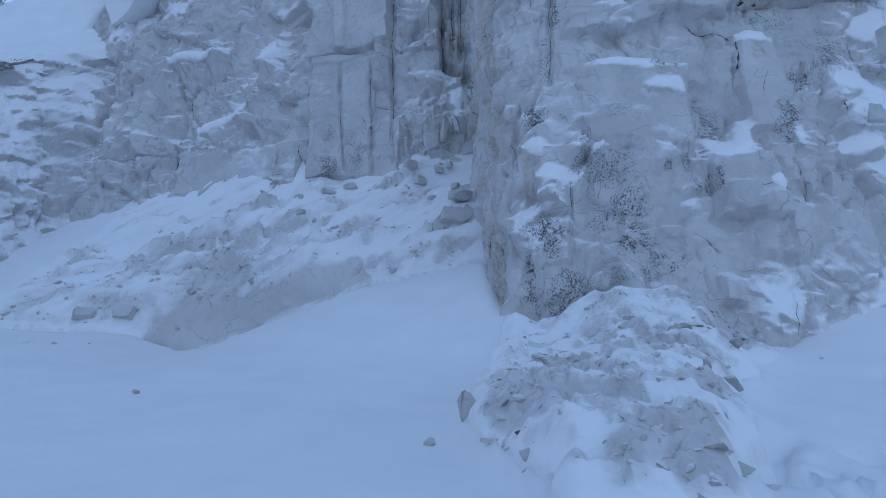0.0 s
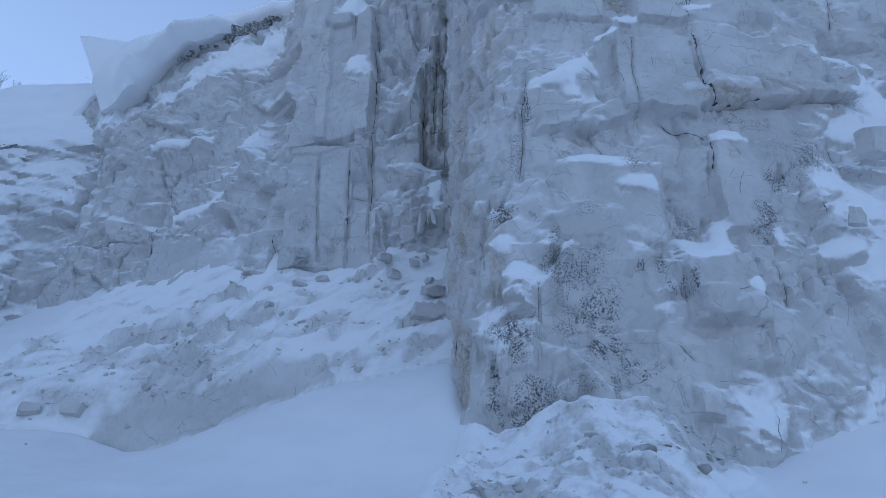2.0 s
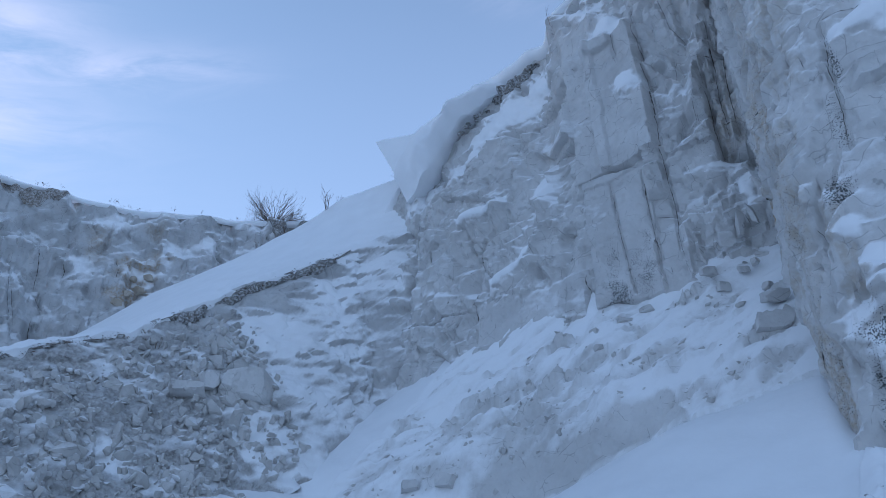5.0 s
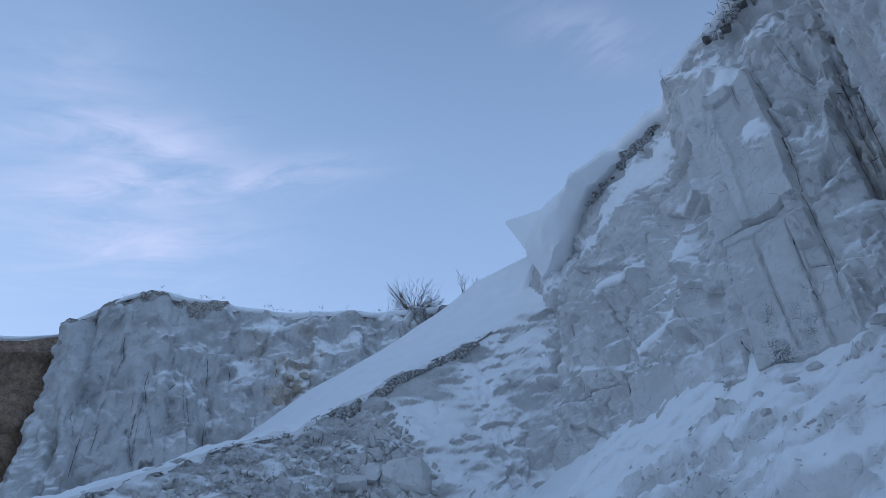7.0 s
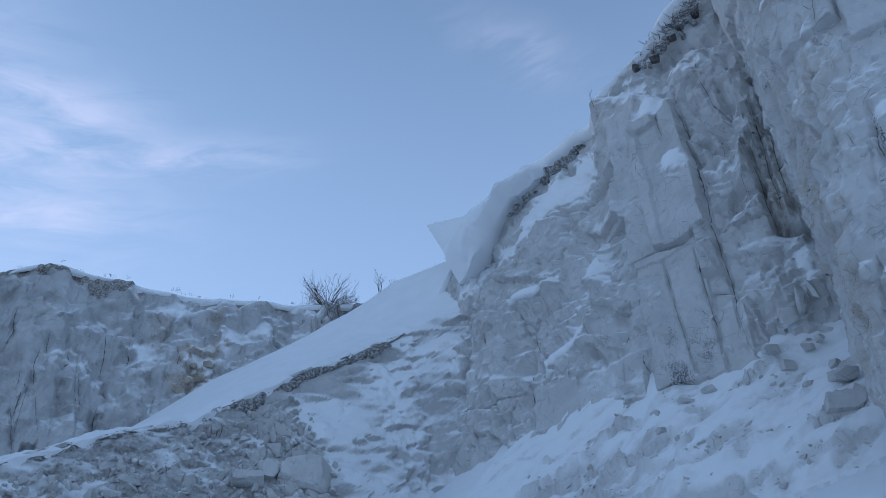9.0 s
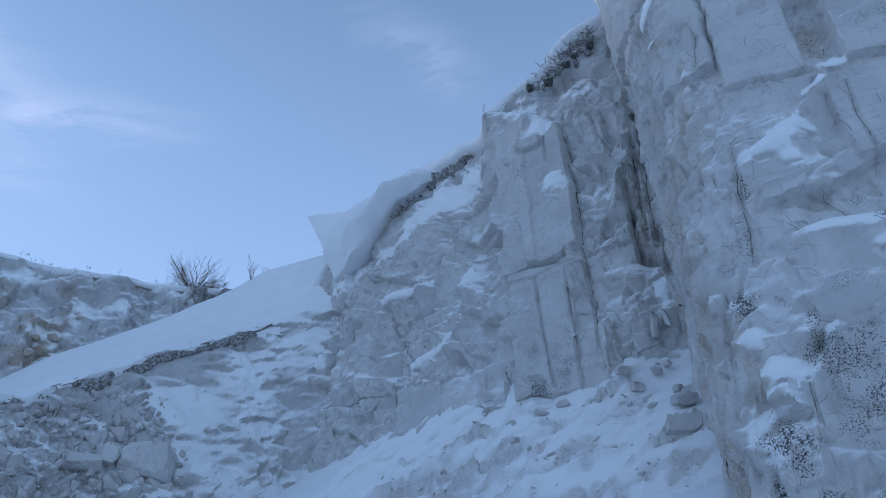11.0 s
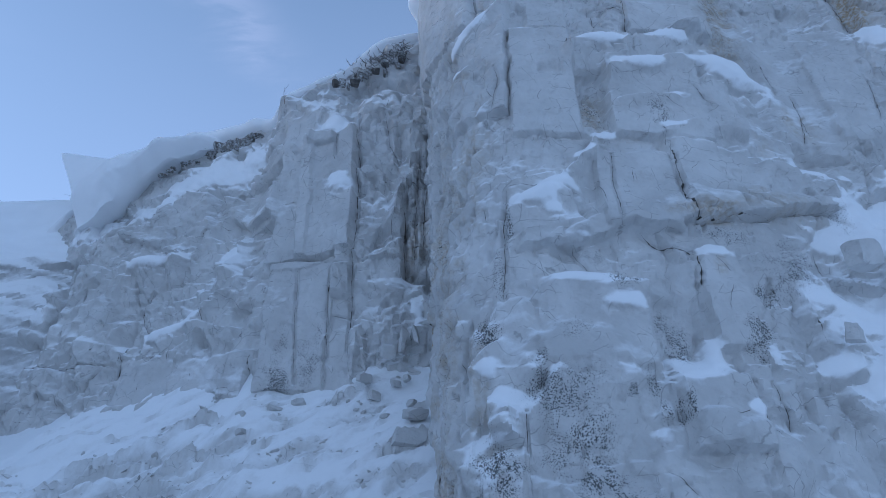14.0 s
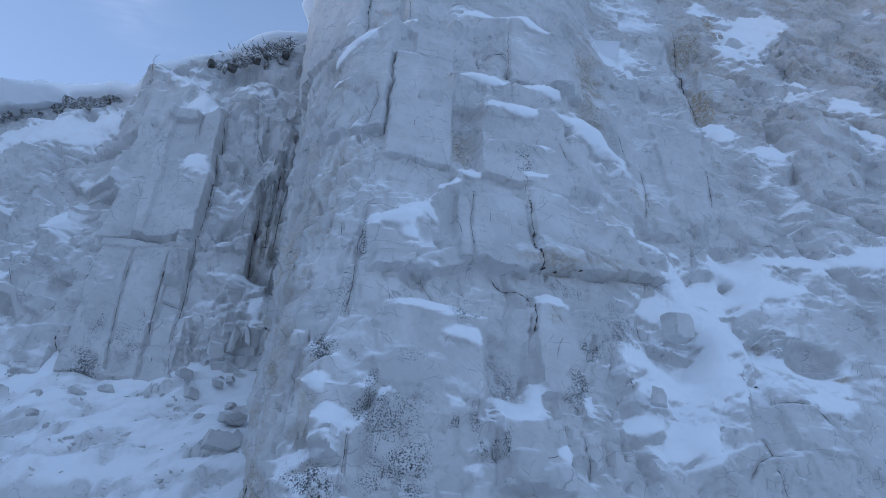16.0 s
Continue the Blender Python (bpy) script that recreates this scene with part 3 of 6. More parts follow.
butt = Curtain([
    (1.3, 18.5, 1.0, 19.0, 5.0, 23.2), (1.1, 16.0, 0.6, 17.0, 4.5, 23.6), (0.95, 13.5, 0.75, 15.2, 3.5, 25.0), (1.0, 11.9, 1.6, 13.9, 2.5, 28.0),
    (2.2, 11.3, 2.8, 13.2, 2.5, 29.0), (4.5, 11.3, 5.0, 13.2, 2.5, 30.5), (7.0, 11.4, 8.0, 13.4, 2.0, 32.0), (9.0, 11.6, 10.5, 14.8, 2.0, 34.0),
    (11.0, 11.2, 13.0, 14.5, 2.0, 34.0), (14.0, 10.7, 16.2, 13.8, 1.5, 34.0), (20.0, 9.2, 21.5, 11.2, 1.0, 33.0)], 5.0, 20.0, 0.033, 18.0, 0.72)
# FEATURES BUTT
slab(butt, 9.7, 11.29, 10.99, 13.34, 0.1)
slab(butt, 11.35, 12.28, 11.38, 13.86, 0.16)
slab(butt, 11.05, 12.94, 18.13, 21.55, 0.22)
slab(butt, 7.95, 9.57, 13.86, 18.21, 0.18)
slab(butt, 10.33, 12.41, 13.91, 16.95, 0.15)
slab(butt, 8.45, 9.57, 18.21, 19.69, 0.12)
slab(butt, 6.44, 7.89, 14.7, 19.59, 0.2)
slab(butt, 3.2, 6.9, 18.93, 25.37, 0.25)
slab(butt, 14.22, 15.81, 14.6, 19.9, 0.12)
slab(butt, 15.51, 16.73, 14.83, 20.59, 0.1)
slab(butt, 11.29, 12.08, 8.28, 10.44, 0.12)
slab(butt, 8.35, 10.3, 7.88, 9.56, 0.12)
slab(butt, 10.49, 11.65, 6.3, 7.75, 0.2)
slab(butt, 7.46, 7.82, 6.55, 7.15, 0.3)
slab(butt, 7.06, 8.02, 7.78, 9.21, 0.12)
slab(butt, 9.64, 10.26, 14.22, 16.36, -0.22)
slab(butt, 13.07, 14.12, 18.41, 22.72, -0.2)
slab(butt, 10.23, 11.09, 7.86, 9.36, -0.15)
bulge(butt, 12.57, 12.55, 0.36, 0.34, -0.08)
slab(butt, 8.65, 9.27, 16.21, 16.53, -0.15)
ledge(butt, [(7.99, 10.39), (8.68, 10.61), (8.98, 10.48), (10.23, 11.05), (10.82, 10.91), (11.15, 10.89)], 0.3, 1.6)
ledge(butt, [(11.15, 11.07), (12.01, 11.28), (12.8, 11.42), (14.98, 12.38)], 0.36, 1.6)
# follows the overhang's lip; its dark strip stands in for the shade there
crack(butt, [(11.15, 11.05), (12.01, 11.25), (12.8, 11.38), (13.9, 11.85), (14.9, 12.3)], 0.012, 0.3)
ledge(butt, [(8.42, 9.71), (8.98, 9.82), (9.41, 9.78), (10.33, 9.53)], -0.3, 0.9)
ledge(butt, [(9.37, 20.13), (11.22, 21.37), (11.71, 21.95), (12.41, 21.82)], -0.3, 0.8)
ledge(butt, [(9.41, 17.28), (10.36, 17.71), (11.09, 17.7), (12.61, 18.46)], -0.35, 0.9)
ledge(butt, [(10.2, 16.21), (11.48, 16.87), (12.64, 17.1), (13.6, 17.46)], -0.25, 0.7)
ledge(butt, [(7.72, 11.24), (8.15, 11.83), (8.84, 12.27), (9.47, 13.09), (9.87, 13.89)], -0.35, 1)
ledge(butt, [(5.87, 18.39), (6.96, 18.51), (7.69, 19.25), (8.48, 20.03)], -0.2, 0.6)
ledge(butt, [(8.38, 11.72), (9.11, 11.78)], -0.2, 0.5)
ledge(butt, [(7.39, 7.26), (7.99, 6.94), (8.48, 7.74)], -0.25, 0.7)
ledge(butt, [(7.03, 7.71), (7.33, 8.07), (7.62, 8.33)], -0.25, 0.7)
ledge(butt, [(11.25, 14.08), (12.08, 14.51)], -0.12, 0.4)
ledge(butt, [(10.46, 15.07), (11.12, 15.32), (11.81, 15.33)], -0.12, 0.4)
ledge(butt, [(6.2, 17.25), (6.96, 16.93)], -0.1, 0.4)
ledge(butt, [(13, 13.1), (13.86, 13.3), (14.59, 13.38)], -0.3, 1)
crack(butt, [(10.1, 13.24), (10.03, 12.18), (10, 11.66), (9.97, 11.01)], 0.03, 0.22)
crack(butt, [(11.35, 13.71), (11.35, 12.98), (11.29, 11.72), (11.35, 11.25), (11.38, 10.96)], 0.04, 0.35)
crack(butt, [(11.29, 10.31), (11.29, 9.96), (11.22, 9.61)], 0.04, 0.3)
crack(butt, [(10.36, 10.89), (10.63, 10.59), (11.02, 10.45), (11.35, 10.4)], 0.04, 0.25)
crack(butt, [(6.83, 22.42), (6.96, 20.24), (7.1, 19.07)], 0.03, 0.3)
crack(butt, [(8.12, 21.27), (8.22, 19.97)], 0.03, 0.25)
crack(butt, [(11.12, 20.91), (11.05, 19.26), (11.02, 18.06), (11.05, 17.28)], 0.03, 0.25)
crack(butt, [(10.56, 19.1), (10.99, 19.36)], 0.03, 0.2)
crack(butt, [(10.26, 19.39), (10.3, 18.51), (10.49, 18.05)], 0.03, 0.2)
crack(butt, [(7.59, 16.54), (7.69, 15.91), (7.59, 15.23), (7.52, 14.79)], 0.03, 0.22)
crack(butt, [(7.76, 12.13), (7.69, 11.31), (7.69, 10.48), (7.66, 9.84), (7.62, 9.32)], 0.05, 0.3)
crack(butt, [(7.29, 11.69), (7.33, 11.36)], 0.03, 0.2)
crack(butt, [(14.88, 16.99), (14.88, 16.02), (14.88, 15.14)], 0.03, 0.2)
crack(butt, [(16.63, 16.56), (16.5, 15.66)], 0.03, 0.2)
crack(butt, [(12.18, 15.84), (12.34, 15.35), (12.64, 15.19)], 0.03, 0.2)
crack(butt, [(8.98, 10.53), (9.08, 10.22), (9.37, 9.86)], 0.03, 0.2)
crack(butt, [(12.01, 7.58), (12.08, 7.15), (12.11, 6.73)], 0.03, 0.25)
crack(butt, [(11.75, 7), (11.75, 6.73), (11.81, 6.58)], 0.03, 0.2)
crack(butt, [(16.04, 8.74), (16.76, 8.79)], 0.03, 0.2)
crack(butt, [(16.8, 9.31), (17, 8.77), (17.19, 8.16), (17.49, 7.5)], 0.04, 0.3)
crack(butt, [(15.61, 7.87), (15.71, 7.57), (15.35, 7.38), (15.08, 7.01)], 0.03, 0.25)
crack(butt, [(15.71, 7.57), (16, 7.54)], 0.03, 0.2)
crack(butt, [(14.52, 16.97), (14.39, 18.61)], 0.03, 0.2)
crack(butt, [(13.93, 10.95), (14.06, 10.2)], 0.03, 0.22)
crack(butt, [(17.13, 26.2), (17.23, 24.28), (17.23, 20.53)], 0.03, 0.2)
bulge(butt, 15.84, 7.9, 2.01, 1.93, 0.7)
bulge(butt, 15.74, 10.14, 0.59, 0.98, 0.3)
bulge(butt, 10.92, 6.66, 0.45, 0.45, 0.25)
bulge(butt, 20.57, 19.33, 1.39, 2.55, 0.45)
bulge(butt, 11.55, 6.19, 0.79, 0.76, 0.25)
bulge(butt, 8.88, 7.6, 1.16, 1.28, 0.25)
bulge(butt, 16.86, 10.74, 0.36, 0.6, 0.25)
bulge(butt, 17.56, 10.3, 0.78, 0.61, -0.45)
bulge(butt, 17.23, 23.59, 0.43, 4.24, -0.4)
bulge(butt, 16.6, 13.8, 0.64, 1.74, -0.5)
bulge(butt, 15.91, 12.26, 0.92, 0.84, -0.5)
bulge(butt, 14.42, 10.43, 0.97, 1.42, -0.35)
drift(butt, 8.22, 11.68, 0.53, 0.4, 1)
drift(butt, 8.84, 12.1, 0.56, 0.24, 0.8)
drift(butt, 8.58, 11.36, 0.33, 0.23, 0.8)
drift(butt, 9.47, 13.17, 0.38, 0.18, 0.8, 40)
drift(butt, 10.03, 13.9, 0.35, 0.21, 0.9)
drift(butt, 9.17, 10.68, 0.38, 0.12, 1)
drift(butt, 9.04, 9.61, 0.59, 0.2, 1)
drift(butt, 9.77, 9.12, 0.5, 0.2, 0.75)
drift(butt, 8.42, 9.66, 0.26, 0.13, 0.7)
drift(butt, 10.99, 7.93, 0.63, 0.3, 1)
drift(butt, 11.22, 8.27, 0.26, 0.22, 0.8)
drift(butt, 10.3, 17.46, 0.79, 0.26, 1)
drift(butt, 10.89, 16.56, 0.78, 0.36, 0.9)
drift(butt, 11.95, 17.82, 0.76, 0.35, 0.8)
drift(butt, 13.13, 16.91, 1.14, 0.6, 1)
drift(butt, 11.68, 21.37, 0.64, 0.36, 0.8)
drift(butt, 10.59, 21.29, 1.01, 0.27, 0.9)
drift(butt, 8.05, 19.84, 0.51, 0.19, 0.8)
drift(butt, 7.16, 18.73, 0.46, 0.32, 1, 40)
drift(butt, 6.6, 18.12, 0.43, 0.23, 0.8, 30)
drift(butt, 6.47, 17, 0.51, 0.19, 0.7)
drift(butt, 7.36, 14.76, 0.23, 0.27, 0.7)
drift(butt, 11.62, 14.27, 0.41, 0.18, 0.8)
drift(butt, 11.88, 15.43, 0.36, 0.15, 0.7)
drift(butt, 8.42, 18.15, 0.46, 0.17, 0.6)
drift(butt, 7.43, 7.79, 0.26, 0.34, 0.9, 45)
drift(butt, 7.59, 7.26, 0.26, 0.17, 0.9)
drift(butt, 8.02, 7.11, 0.17, 0.27, 0.8, 50)
drift(butt, 8.25, 7.71, 0.17, 0.32, 0.6, 60)
drift(butt, 7.52, 6.53, 0.25, 0.1, 1)
drift(butt, 10.03, 6.64, 0.21, 0.17, 0.8)
drift(butt, 11.65, 7.07, 0.2, 0.22, 0.8)
drift(butt, 12.24, 8.16, 0.18, 0.31, 0.7)
drift(butt, 11.71, 10.44, 0.48, 0.21, 0.8)
drift(butt, 16.47, 13.35, 0.69, 0.66, 1)
drift(butt, 15.84, 12.26, 1.2, 0.57, 1)
drift(butt, 17.06, 12.47, 1.1, 0.41, 0.9)
drift(butt, 14.62, 11.29, 0.92, 0.43, 1)
drift(butt, 13.76, 9.48, 1.04, 0.47, 0.8)
drift(butt, 15.64, 10.76, 0.5, 0.68, 0.9)
drift(butt, 15.25, 9.49, 0.48, 0.91, 0.9, -25)
drift(butt, 14.06, 7.78, 0.54, 0.5, 0.9, 35)
drift(butt, 13.33, 7.95, 0.46, 0.26, 0.8, 20)
drift(butt, 14.06, 8.89, 0.87, 0.25, 0.8)
drift(butt, 17, 9.94, 1.01, 0.24, 0.9, -20)
drift(butt, 17.59, 9.09, 0.75, 0.3, 0.7)
drift(butt, 18.4, 13.6, 1.06, 0.35, 0.9)
drift(butt, 20.18, 13.71, 0.73, 0.56, 0.9)
drift(butt, 20.44, 27.99, 1.68, 1.49, 0.8)
drift(butt, 19.25, 25.54, 1.46, 1.48, 0.6)
drift(butt, 20.57, 22.63, 1.32, 0.78, 0.6)
drift(butt, 22.09, 21.15, 1.22, 0.68, 0.8, -35)
drift(butt, 22.03, 19.41, 0.86, 0.63, 0.7, -35)
drift(butt, 17.52, 19.86, 0.45, 0.9, 0.8)
drift(butt, 18.79, 18.56, 0.73, 0.48, 0.7)
drift(butt, 15.15, 24.42, 0.89, 1.27, 0.6)
drift(butt, 16.17, 29.26, 0.79, 1.31, 0.5)
drift(butt, 18.59, 30, 0.68, 1.62, 0.6)
drift(butt, 14.03, 13.3, 0.69, 0.23, 0.8)
drift(butt, 15.18, 13.43, 0.18, 0.21, 0.9)
drift(butt, 7.23, 6.1, 0.21, 0.74, 0.55, 18)
drift(butt, 7.76, 7.26, 0.26, 0.15, 0.9)
drift(butt, 7.59, 6.57, 0.26, 0.07, 0.9)
drift(butt, 7.03, 5.23, 0.15, 0.25, 0.4)
specks(butt, 8.61, 7.24, 0.51, 0.56, 0.8)
specks(butt, 8.75, 6.68, 0.54, 0.56, 0.9)
specks(butt, 8.42, 6.26, 0.51, 0.35, 0.7)
specks(butt, 7.56, 6.16, 0.43, 0.26, 1.2)
specks(butt, 9.8, 9.68, 0.3, 0.28, 1.2)
specks(butt, 10.59, 8.44, 0.36, 0.6, 1)
specks(butt, 12.01, 8.62, 0.26, 0.45, 1.2)
specks(butt, 7.39, 8.59, 0.25, 0.36, 1.1)
specks(butt, 8.78, 8.46, 0.36, 0.33, 0.6)
specks(butt, 9.67, 7.33, 0.18, 0.14, 1)
specks(butt, 10.1, 7.52, 0.18, 0.31, 1)
specks(butt, 9.5, 10.3, 0.25, 0.26, 0.9)
specks(butt, 7.76, 11.01, 0.1, 1.08, 0.9)
specks(butt, 7.59, 9.85, 0.15, 0.69, 0.8)
specks(butt, 8.22, 7.81, 0.1, 0.43, 0.9)
specks(butt, 11.98, 10.89, 0.61, 0.25, 0.6)
specks(butt, 14.59, 11.89, 0.28, 0.36, 1.1)
specks(butt, 12.97, 10.15, 0.56, 0.62, 1)
specks(butt, 12.44, 9.48, 0.21, 0.35, 0.9)
specks(butt, 11.25, 14.87, 0.21, 0.53, 0.8)
specks(butt, 9.97, 14.87, 0.26, 0.76, 0.7)
specks(butt, 10.56, 7.21, 0.1, 0.27, 1.1)
specks(butt, 5.58, 15.16, 0.79, 0.82, 0.4)
specks(butt, 7.56, 6.11, 0.35, 0.49, 1.25)
specks(butt, 7.16, 5.4, 0.12, 0.69, 1.1)
specks(butt, 8.65, 6.5, 0.45, 0.41, 0.9)
specks(butt, 8.98, 5.98, 0.31, 0.45, 1.15)
specks(butt, 9.41, 5.58, 0.26, 0.46, 1)
specks(butt, 7.85, 4.99, 0.63, 0.4, 0.9)
specks(butt, 8.55, 5.24, 0.45, 0.25, 0.5)
specks(butt, 8.35, 7.23, 0.46, 0.55, 0.8)
specks(butt, 9.7, 5.57, 0.23, 0.16, 0.8)
specks(butt, 9.11, 5.17, 0.12, 0.28, 0.9)
specks(butt, 7.43, 4.71, 0.33, 0.16, 1.2)
specks(butt, 10.2, 7.13, 0.1, 0.24, 1.1)
specks(butt, 10.43, 7.13, 0.08, 0.24, 1)
stained(butt, 18.79, 28.12, 0.36, 1.72, 1)
stained(butt, 17.42, 22.12, 0.26, 1.28, 0.9)
stained(butt, 17.49, 20.97, 0.36, 0.79, 0.7)
stained(butt, 14.92, 15.79, 0.33, 0.77, 0.45)
stained(butt, 13.6, 13.83, 0.25, 0.95, 0.3)
stained(butt, 11.55, 11.35, 0.74, 0.24, 0.5)
stained(butt, 12.84, 11.73, 1.22, 0.44, 0.3)
stained(butt, 13.4, 19.1, 0.63, 1.91, 0.45)
stained(butt, 11.68, 10.05, 0.13, 0.37, 0.3)
stained(butt, 15.11, 27.52, 1.01, 1.81, 0.25)
stained(butt, 9.93, 14.86, 0.3, 0.87, 0.5)
stained(butt, 16.4, 10.2, 0.17, 0.49, 0.4)
stained(butt, 18.07, 9.78, 0.17, 0.19, 0.7)
stained(butt, 3.66, 10.84, 0.78, 0.98, 0.9)
stained(butt, 4.39, 11.4, 1.39, 0.53, 0.5)
stained(butt, 5.81, 14.82, 0.31, 0.62, 0.35)
ledge(butt, [(7.89, 6.02), (8.35, 5.82), (8.78, 5.39), (8.98, 5.16)], -0.15, 0.5)
crack(butt, [(10, 6.01), (10.23, 5.88), (10.43, 5.67)], 0.03, 0.15)
crack(butt, [(7.95, 7.05), (7.92, 6.37)], 0.03, 0.2)
slab(butt, 7.36, 7.89, 5.51, 6.42, 0.12)
slab(butt, 7.39, 7.92, 6.55, 7.08, 0.22)
slab(butt, 10.3, 10.72, 4.73, 5.26, 0.25)
bulge(butt, 8.25, 5.48, 0.63, 0.59, 0.15)
scour(butt, 23.48, 23.03, 0.79, 2.51, 0.9)
specks(butt, 23.48, 23.03, 0.66, 2.33, 0.9)
scour(butt, 21.89, 28.37, 0.63, 1.33, 0.9)
scour(butt, 17.75, 26.87, 0.72, 3.39, 0.9)
stained(butt, 17.69, 26.58, 0.6, 2.78, 0.7)
specks(butt, 17.69, 26.58, 0.5, 2.2, 0.4)
scour(butt, 17.56, 21.95, 0.54, 1.68, 0.8)
stained(butt, 17.49, 21.72, 0.41, 1.45, 0.8)
stained(butt, 13.73, 21.34, 0.48, 2.66, 0.6)
specks(butt, 13.63, 20.46, 0.45, 1.98, 0.5)
stained(butt, 14.45, 15.72, 0.2, 0.75, 0.5)
rubbly(butt, 18.99, 21.57, 1.13, 1.8, 0.2)
rubbly(butt, 21.3, 25.1, 1.35, 1.68, 0.16)
rubbly(butt, 16.73, 10.45, 0.36, 0.61, 0.2)
scour(butt, 20.11, 17.25, 0.99, 1.1, 0.6)
slab(butt, 19.32, 21.3, 16.16, 19.94, 0.25)
scour(butt, 18.99, 24.13, 1.21, 2.38, 0.5)
crack(butt, [(14.88, 15.92), (14.78, 15.35), (14.62, 14.75)], 0.03, 0.2)
crack(butt, [(16.76, 17.6), (16.66, 16.86), (16.6, 16.27)], 0.03, 0.2)
crack(butt, [(17.39, 27.95), (17.26, 25.71), (17.16, 23.33)], 0.03, 0.2)
crack(butt, [(19.06, 19.92), (18.79, 19.05), (18.73, 18.36)], 0.03, 0.2)
scour(butt, 17.62, 10.29, 0.52, 0.68, 0.8)
scour(butt, 22.03, 24.8, 2.47, 4.51, 0.7)
scour(butt, 19.06, 21.96, 1.16, 1.65, 0.5)
stained(butt, 3.2, 11.34, 0.05, 1.74, 1)
scour(butt, 2.94, 11.73, 1.11, 1.86, 1)
specks(butt, 3, 11.95, 1.27, 0.76, 0.8)
crack(butt, [(2.74, 12.92), (2.94, 11.91), (4.12, 10.45), (4.62, 9.46), (5.61, 8.3)], 0.05, 0.3)
crack(butt, [(6.47, 9.81), (6.11, 9.47), (5.81, 9.24)], 0.04, 0.3)
# END BUTT
flank = ramp01(6.3, 5.2, butt.U)
edge_strip = ramp01(5.2, 5.9, butt.U) * ramp01(6.9, 6.3, butt.U) * ramp01(15.5, 12.0, butt.Z) * ramp01(-0.25, 0.25, fbm(butt.U * 1.5, butt.Z * 0.8, 433, 4))
butt.stain = np.maximum(butt.stain, 0.55 * edge_strip)
butt.lichen = np.maximum(butt.lichen, 0.35 * edge_strip)
butt.swept = np.maximum(butt.swept, 0.8 * edge_strip)
butt.still = np.maximum(butt.still, 0.8 * flank)
# upright flakes on the flank and round the nose
flaky = ramp01(7.8, 6.9, butt.U + 0.5 * fbm(butt.U * 0.6, butt.Z * 0.4, 437, 3)) * ramp01(24.0, 15.0, butt.Z)
lean_u = butt.U - 0.10 * butt.Z + 0.25 * fbm(butt.U * 0.8, butt.Z * 0.5, 401, 3)
butt.D += flaky * (chisel(lean_u, butt.Z, 0.45, 1.5, 411, 0.10, 0.16) + chisel(lean_u, butt.Z + 0.2 * fbm(butt.U * 2, butt.Z, 403, 3), 0.19, 0.55, 421, 0.045, 0.22))
butt.stain = np.maximum(butt.stain, 0.35 * flaky * ramp01(0.12, 0.4, fbm(butt.U * 2.5, butt.Z * 0.6, 439, 4, 0.6)))
butt.still = np.maximum(butt.still, 0.5 * flaky)
slant = ramp01(16.6, 18.2, butt.U + 0.6 * fbm(butt.U * 0.4, butt.Z * 0.4, 441, 3)) * ramp01(11.5, 14.0, butt.Z)
along_s, across_s = 0.64 * butt.U - 0.77 * butt.Z, 0.77 * butt.U + 0.64 * butt.Z + 0.5 * fbm(butt.U * 0.5, butt.Z * 0.5, 443, 3)
butt.D += slant * (chisel(along_s, across_s, 3.4, 1.3, 451, 0.32, 0.10) + chisel(along_s, across_s, 1.1, 0.55, 461, 0.14, 0.2) + chisel(along_s, across_s, 0.4, 0.25, 471, 0.05, 0.25))
butt.still = np.maximum(butt.still, 0.85 * slant)
shabby = slant * ramp01(17.0, 23.0, butt.Z) * ramp01(-0.15, 0.2, fbm(along_s * 0.25, across_s * 0.6, 447, 4, 0.6))
butt.stain = np.maximum(butt.stain, 0.30 * shabby)
butt.swept = np.maximum(butt.swept, 0.55 * shabby)
butt.frost = 0.38 * ramp01(10.6, 11.4, butt.U) * ramp01(15.0, 13.5, butt.U) * ramp01(6.6, 5.4, butt.Z + 0.5 * fbm(butt.U, butt.Z, 449, 3)) - 0.12 * ramp01(14.5, 13.0, butt.U)
chunk(butt, [(1.3, 2.0, 0.09, 0.10), (0.52, 0.85, 0.05, 0.18), (0.2, 0.3, 0.034, 0.26)], 47, 0.25, 0.45)

# the far rim of the quarry
EYE_X, EYE_Y = 0.75, 0.6


def rim(turn, far):
    return EYE_X - far * math.sin(radians(turn)), EYE_Y + far * math.cos(radians(turn))


def rim_col(turn, far, top, bottom=6.0, batter=4.0):
    return (*rim(turn, far - batter), *rim(turn, far), bottom, top)


ridge = Curtain([(*rim(74.5, 40), *rim(72.5, 44), 6.0, 15.0), (*rim(71.6, 33), *rim(70.2, 37), 6.0, 19.6), rim_col(69.2, 36, 20.9), rim_col(67.5, 36, 21.9), rim_col(63, 36, 22.5), rim_col(57, 36, 22.7),
                 rim_col(52, 36, 22.8), rim_col(46, 36, 23.2), rim_col(40, 36, 23.8), rim_col(30, 36, 23.8)], 6.0, 22.0, 0.075)
